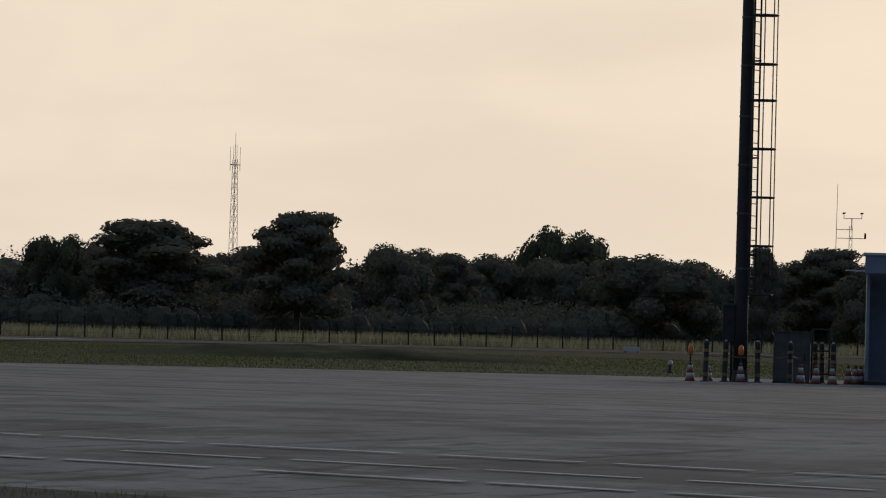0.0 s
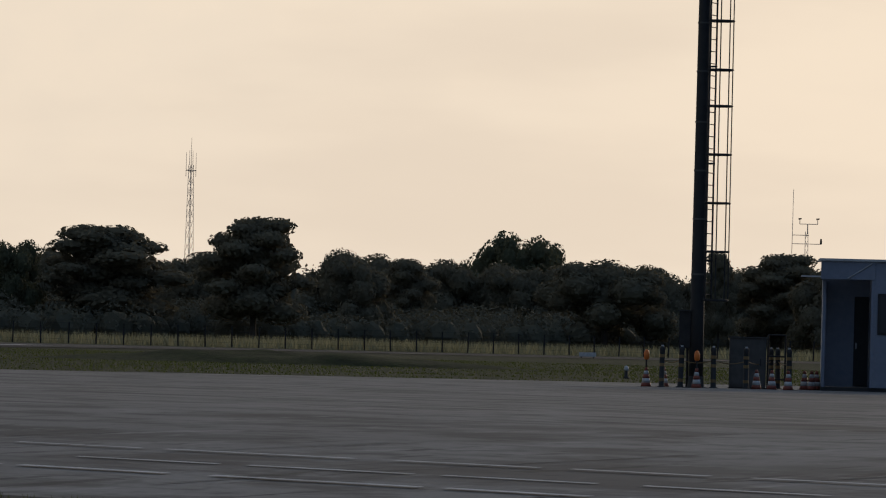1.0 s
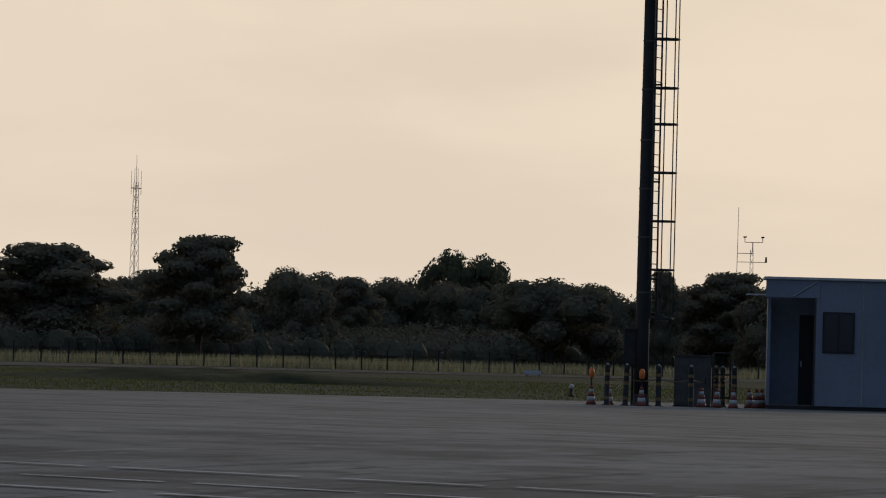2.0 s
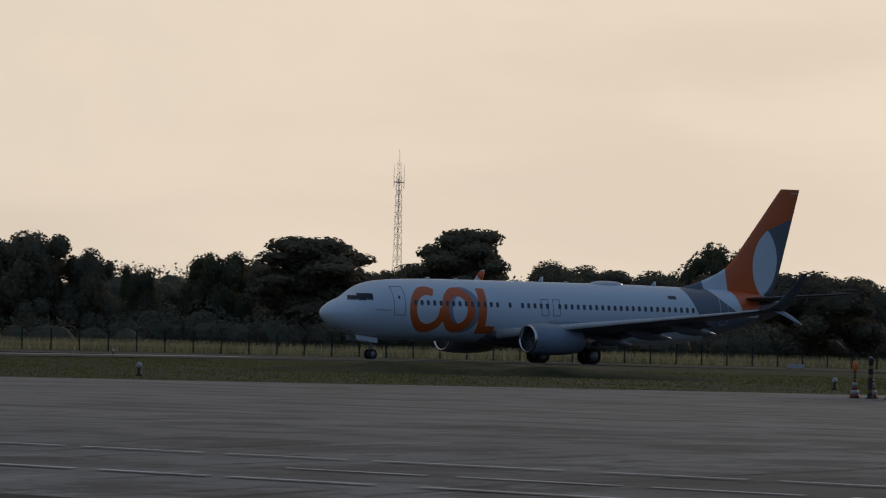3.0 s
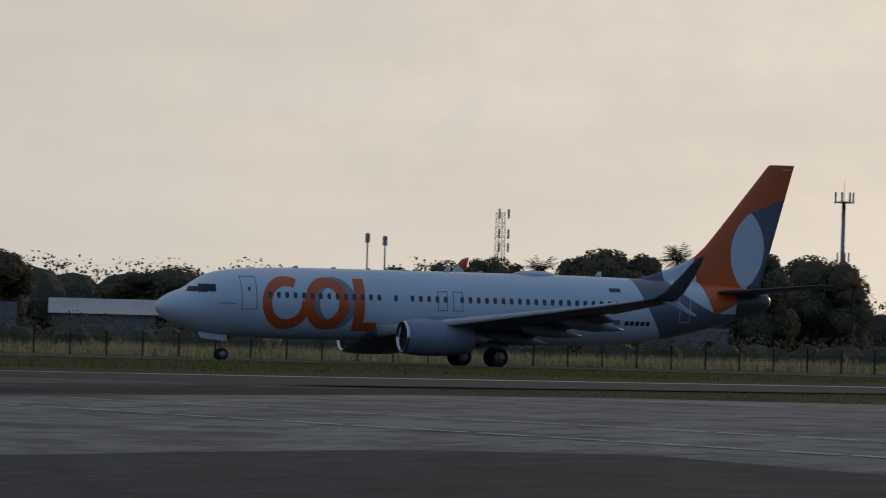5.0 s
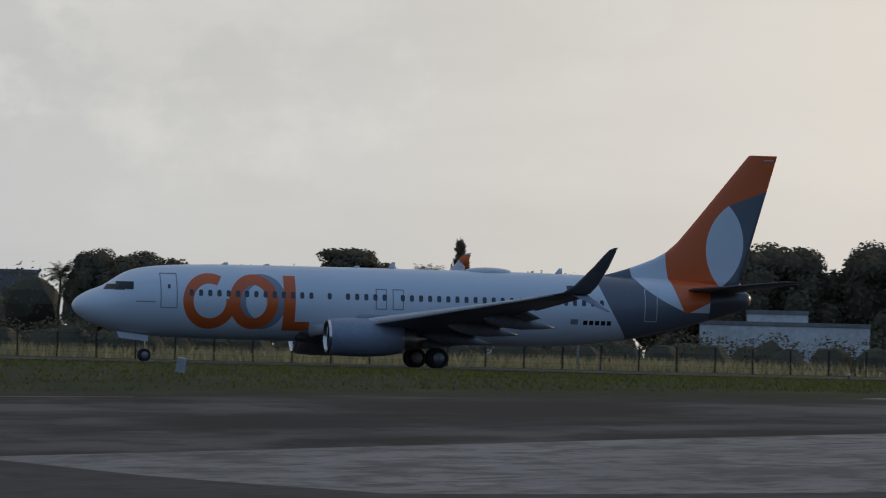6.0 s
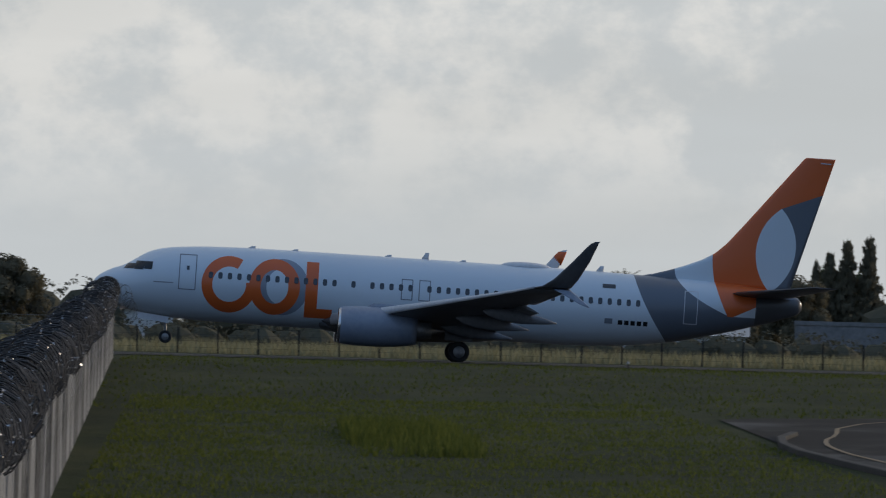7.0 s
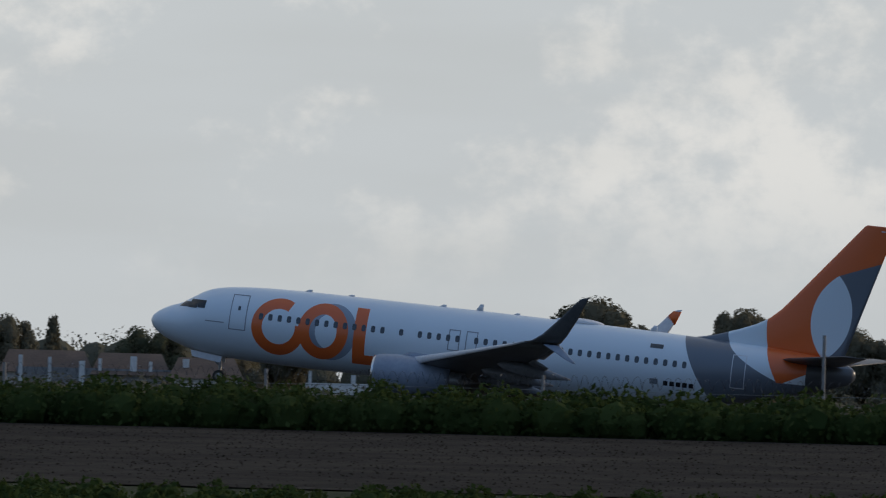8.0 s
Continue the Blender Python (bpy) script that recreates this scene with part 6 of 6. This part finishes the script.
def make_towers():
    tall = lattice_tower(35.10, 1300, 30.5, 1.25, 0.42, "lattice_tower", "tall pale lattice radio tower behind the trees")
    part("platform", box(bmesh.new(), -1.5, 1.5, -0.1, 0.1, 29.4, 29.55), GALVANISED, tall)
    for u, z0, z1 in ((-1.5, 28.4, 32.6), (1.5, 28.4, 32.6), (0, 30.4, 35.2), (-0.5, 30.4, 33.0), (0.5, 30.4, 33.0)):
        part("aerial", rod(bmesh.new(), (u, 0, z0), (u, 0, z1), 0.05, 0.03, 5), GALVANISED, tall)
    second = lattice_tower(21.63, 1100, 21.5, 1.0, 0.7, "lattice_tower", "grey lattice tower with panel aerials")
    for z in (15.5, 17.5, 20.5):
        for u in (-0.9, 0.9):
            part("panel_aerial", box(bmesh.new(), u - 0.15, u + 0.15, -0.9, -0.7, z, z + 1.4, 0.03), WHITE_PLASTIC, second)
    x, y = spot(24.27, 1000)
    cell = thing("cell_mast", pose(x, y, 0, 0, 0, -24), "slim pole mast with a crown of panel aerials", "mast")
    bm = bmesh.new()
    turned(bm, [(0.45, 0.0), (0.34, 12.0), (0.25, 22.0)], Matrix.Identity(4), 12)
    part("pole", bm, GALVANISED, cell)
    bm = bmesh.new()
    turned(bm, [(0.3, 21.9), (1.3, 22.0), (1.3, 22.12), (0.3, 22.2)], Matrix.Identity(4), 16)
    part("platform", bm, GALVANISED, cell)
    for i in range(7):
        a = i * 0.9
        part("panel_aerial", box(bmesh.new(), 1.25 * math.cos(a) - 0.12, 1.25 * math.cos(a) + 0.12, 1.25 * math.sin(a) - 0.1, 1.25 * math.sin(a) + 0.1, 21.9, 23.4, 0.03), WHITE_PLASTIC, cell)
    for i in range(4):
        part("panel_aerial", box(bmesh.new(), -0.8 + 0.5 * i, -0.6 + 0.5 * i, -0.5, -0.3, 14.0, 15.3, 0.03), WHITE_PLASTIC, cell)
    part("aerial", rod(bmesh.new(), (0, 0, 22), (0, 0, 25), 0.05, 0.02, 5), GALVANISED, cell)
    for h, away, top in ((20.61, 1200, 19.4), (20.745, 1200, 19.0), (-6.40, 1200, 18.8), (17.59, 1200, 20.9)):
        x, y = spot(h, away)
        mast = thing("radio_mast", pose(x, y, 0), "thin pale radio mast on the skyline", "mast", "thin masts")
        part("pole", rod(bmesh.new(), (0, 0, 0), (0, 0, top), 0.2, 0.12, 8), GALVANISED, mast)
        part("aerial", box(bmesh.new(), -0.35, 0.35, -0.2, 0.2, top - 1.6, top - 0.1, 0.05), WHITE_PLASTIC, mast)
    x, y = spot(13.27, 480)
    lamp = thing("street_lamp", pose(x, y, 0, 0, 0, -13), "grey street lamp on a straight pole", "street lamp")
    part("pole", rod(bmesh.new(), (0, 0, 0), (0, 0, 5.6), 0.08, 0.05), GREY_WALL, lamp)
    part("arm", rod(bmesh.new(), (0, 0, 5.55), (0.8, 0, 5.65), 0.04), GREY_WALL, lamp)
    part("head", box(bmesh.new(), 0.6, 1.1, -0.1, 0.1, 5.6, 5.72, 0.02), GREY_WALL, lamp)


make_towers()


# ---- houses and walls beyond the fence ----
def house(heading, away, width, height, style="flat", wall=None, depth=6.0, turn=0.0, windows=False):
    k = max(1.0, 514 / math.cos(radians(heading)) / away)
    away, width, height = away * k, width * k, EYE[2] + (height - EYE[2]) * k
    x, y = spot(heading, away)
    wall = wall or WHITE_WALL
    words = {"flat": "low flat-roofed plastered house beyond the fence", "gable": "house with a pitched roof beyond the fence", "shed": "long shed with a pale sheet roof", "crenel": "pale boundary wall with raised piers"}
    ob = thing("house" if style != "crenel" else "boundary_wall", pose(x, y, -0.02, 0, 0, -heading + turn), words[style], "house" if style != "crenel" else "wall", "houses beyond the fence")
    w, d, h = width / 2, depth, height
    if style == "flat":
        part("wall", box(bmesh.new(), -w, w, 0, d, 0, h - 0.3), wall, ob)
        part("parapet", box(bmesh.new(), -w - 0.06, w + 0.06, -0.06, d + 0.06, h - 0.298, h, 0.02), GREY_WALL, ob)
    elif style == "crenel":
        part("wall", box(bmesh.new(), -w, w, 0, 0.2, 0, h - 1.0), wall, ob)
        r = random.Random(round(abs(heading) * 100))
        u = -w + 0.3
        while u < w - 0.3:
            half = r.uniform(0.10, 0.24)
            part("pier", box(bmesh.new(), u - half, u + half, -0.06, 0.26, 0, h - r.uniform(0.0, 0.55), 0.02), WHITE_WALL, ob)
            u += r.uniform(0.9, 3.2)
        return ob
    else:
        eave = h * (0.62 if style == "gable" else 0.72)
        part("wall", box(bmesh.new(), -w, w, 0, d, 0, eave - 0.002), wall, ob)
        bm = bmesh.new()
        e = 0.35
        a = [bm.verts.new(v) for v in ((-w - e, -e, eave), (w + e, -e, eave), (w + e, d + e, eave), (-w - e, d + e, eave))]
        ridge = 0.7 if style == "gable" else 0.0
        b = [bm.verts.new((-w - e + ridge, d / 2, h)), bm.verts.new((w + e - ridge, d / 2, h))]
        bm.faces.new((a[0], a[1], b[1], b[0])), bm.faces.new((a[2], a[3], b[0], b[1])), bm.faces.new((a[1], a[2], b[1])), bm.faces.new((a[3], a[0], b[0])), bm.faces.new(a[::-1])
        part("roof", bm, TILE_ROOF if style == "gable" else TIN_ROOF, ob)
        h = eave
    n = max(1, int(width / 2.4)) if windows else 0
    for i in range(n):
        u = -w + width * (i + 0.5) / n
        if h > 1.9:
            win = part("window", box(bmesh.new(), u - 0.5, u + 0.5, -0.03, -0.001, h - 1.75 if h > 2.6 else 0.9, (h - 0.85) if h > 2.6 else h - 0.3, 0.01), GREY_WALL, ob)
            part("pane", box(bmesh.new(), u - 0.42, u + 0.42, -0.036, -0.031, (h - 1.68) if h > 2.6 else 0.97, (h - 0.92) if h > 2.6 else h - 0.36), DARK_GLASS, win)
    return ob


house(29.36, 572, 5.2, 5.3)
house(29.72, 574, 3.8, 5.1, "flat", GREY_WALL)
house(29.55, 545, 3.6, 4.0, "gable", GREY_WALL, 5, 12)
house(30.05, 548, 3.2, 4.1, "gable", WHITE_WALL, 5, -10)
house(29.92, 562, 3.4, 4.7, "flat", GREY_WALL)
house(30.36, 566, 4.6, 5.2)
house(30.42, 535, 8.4, 4.3, "shed", WHITE_WALL, 7, 8)
house(30.88, 575, 5.0, 5.2, "flat", WHITE_WALL)
house(29.05, 535, 6.0, 4.1, "gable", WHITE_WALL, 6, 30)
house(31.0, 545, 6.0, 4.4, "shed", GREY_WALL, 9, -38)
house(28.81, 520, 6.5, 3.4, "shed", WHITE_WALL, 6, 14)
house(27.05, 540, 8.2, 5.0, "gable", GREY_WALL, windows=True)
house(27.1, 532, 8.5, 3.0, "crenel", GREY_WALL)
house(25.79, 540, 4.1, 4.4, "gable", WHITE_WALL)
house(23.10, 520, 5.5, 2.9, "flat", GREY_WALL, windows=True)
house(25.80, 520, 3.6, 3.1, "flat")
house(20.3, 545, 7.0, 4.2, "gable", WHITE_WALL)
house(18.6, 540, 7.5, 4.0, "shed", GREY_WALL)
house(17.29, 540, 12.0, 4.6, "crenel", GREY_WALL)
house(17.0, 560, 7.0, 5.2, "flat", GREY_WALL)
house(14.86, 520, 11.9, 3.6, "flat")
house(14.80, 532, 4.4, 4.5, "flat")
house(12.56, 505, 1.6, 3.0, "flat")
house(11.46, 520, 3.6, 2.7, "gable")
house(9.77, 522, 1.6, 4.9, "flat", windows=True)
house(8.89, 640, 4.9, 7.1, "flat", GREY_WALL)
house(6.87, 520, 5.9, 3.3, "shed")
house(6.72, 536, 2.5, 4.2, "flat", windows=True)
house(4.80, 522, 6.6, 3.3, "flat", GREY_WALL)
house(3.30, 528, 6.2, 4.0, "gable", WHITE_WALL)
house(3.6, 503, 8.0, 2.8, "shed", WHITE_WALL)
house(0.90, 530, 4.2, 3.6, "flat", GREY_WALL)
house(-0.54, 490, 3.2, 4.4, "gable", WHITE_WALL)
house(-3.51, 520, 4.4, 3.7, "flat")
house(-5.27, 560, 4.0, 5.7, "gable", WHITE_WALL)
house(-10.15, 512, 5.4, 3.3, "crenel", WHITE_WALL)
house(-11.95, 509, 13.0, 3.9, "crenel", GREY_WALL)
house(-11.22, 518, 4.6, 3.9, "gable", WHITE_WALL)
house(-11.80, 520, 5.0, 4.1, "gable", GREY_WALL)
house(-12.45, 522, 6.0, 4.2, "gable", WHITE_WALL)
house(-13.1, 520, 5.0, 4.0, "flat")


# ---- a bird that dives past the camera ----
def make_bird():
    bird = thing("bird", pose(30, 70, 9), "brown bird in a steep dive", "bird")
    bm = bmesh.new()
    turned(bm, [(0.004, -0.13), (0.02, -0.115), (0.028, -0.09), (0.045, -0.03), (0.04, 0.05), (0.018, 0.12), (0.006, 0.15)], Matrix.Rotation(radians(90), 4, "Y"), 12)
    part("body", bm, FEATHER, bird)
    wings = []
    for side in (-1, 1):
        bm = bmesh.new()
        rows = [[(-0.05, 0.03, 0.005), (0.06, 0.03, 0.0)], [(-0.075, 0.11, 0.02), (0.045, 0.11, 0.008)], [(-0.03, 0.20, 0.02), (0.06, 0.19, 0.006)], [(0.03, 0.26, 0.01), (0.06, 0.25, 0.0)]]
        vs = [[bm.verts.new((p[0], side * p[1], p[2])) for p in row] for row in rows]
        for a, b in zip(vs, vs[1:]):
            bm.faces.new((a[0], a[1], b[1], b[0]))
        made = bmesh.ops.solidify(bm, geom=bm.faces[:], thickness=0.006)
        wings.append(part("wing", bm, FEATHER, bird))
    bm = bmesh.new()
    q = [bm.verts.new(v) for v in ((0.12, -0.015, 0), (0.12, 0.015, 0), (0.27, 0.04, 0.02), (0.27, -0.04, 0.02))]
    bm.faces.new(q)
    bmesh.ops.solidify(bm, geom=bm.faces[:], thickness=0.006)
    part("tail", bm, FEATHER, bird)
    return bird, wings


bird, bird_wings = make_bird()
bird.scale = (1.35, 1.35, 1.35)


def motions():
    # the take-off run: nose position along the runway, pitch and height of the main wheels
    run = [(0.0, 466.5, 0.0, 0.0), (1.0, 404.3, 0.0, 0.0), (2.3, 320.1, 0.0, 0.0), (2.5, 307.0, 0.0, 0.0), (3.0, 274.0, 0.0, 0.0), (3.5, 240.5, 0.0, 0.0), (4.0, 206.5, 0.0, 0.0),
           (4.5, 172.0, 0.0, 0.0), (4.7, 158.1, 0.0, 0.0), (5.2, 122.9, 0.0, 0.0), (5.8, 80.0, 0.0, 0.0), (6.0, 65.7, 0.02, 0.0), (6.2, 51.3, 0.32, 0.0),
           (6.5, 29.6, 0.95, 0.0), (6.8, 7.8, 1.65, 0.0), (7.0, -6.9, 2.25, 0.0), (7.2, -21.5, 2.8, 0.02), (7.5, -43.6, 3.65, 0.30), (7.7, -58.5, 4.2, 0.39), (7.9, -73.5, 4.88, 0.47), (8.0, -80.9, 5.12, 0.49)]
    drift = {7.7: -0.4, 7.9: -2.0, 8.0: -7.5}
    walk(airliner, [(t, pose(nose + AXLE.x, RUNWAY_Y + drift.get(t, 0.0), AXLE.z + lift, 0, pitch, 0)) for t, nose, pitch, lift in run])

    # the wings bend up as they begin to carry: each turns about its root
    bend = [(0.0, -1.15), (3.0, -1.15), (4.0, -0.95), (4.7, -0.7), (5.8, -0.15), (6.5, 0.0), (8.0, 0.1)]
    for wing in [p for p in airliner.children if p.name.startswith("wing")]:
        side = -1 if "left" in wing["side"] else 1
        root = Vector((0, side * 1.9, 1.9)) - Vector((0, 0, AXLE.z))
        walk(wing, [(t, Matrix.Translation(root) @ Matrix.Rotation(radians(side * a), 4, "X") @ Matrix.Translation(-root)) for t, a in bend])

    # the bird drops from above the tail to the grass, then skims off
    dive = [(0.0, 34, 70, 9.0, 0, 0), (5.5, 18.0, 62, 6.5, 0, -20), (6.1, 13.2, 59, 4.6, -25, -30), (6.3, 11.23, 58.9, 2.80, -35, -35), (6.5, 8.36, 59.4, 0.37, -20, -10), (6.6, 6.85, 59.6, -0.23, -10, 0), (6.8, 4.0, 60, -0.75, 0, 0), (7.0, 0.6, 60, -0.50, 5, 5), (7.1, -0.70, 60, -0.24, 10, 10), (7.2, -1.1, 60, -0.26, 5, 5), (7.4, -1.6, 60, -1.2, -10, 0), (8.0, -3.0, 58, -2.2, 0, 0)]
    walk(bird, [(t, pose(x, y, z, roll, pitch, 20)) for t, x, y, z, pitch, roll in dive])
    for side, wing in zip((1, -1), bird_wings):
        walk(wing, [(0.1 * i, pose(0, 0, 0, side * (-25 if i % 2 else 32), 0, 0)) for i in range(81)])


motions()
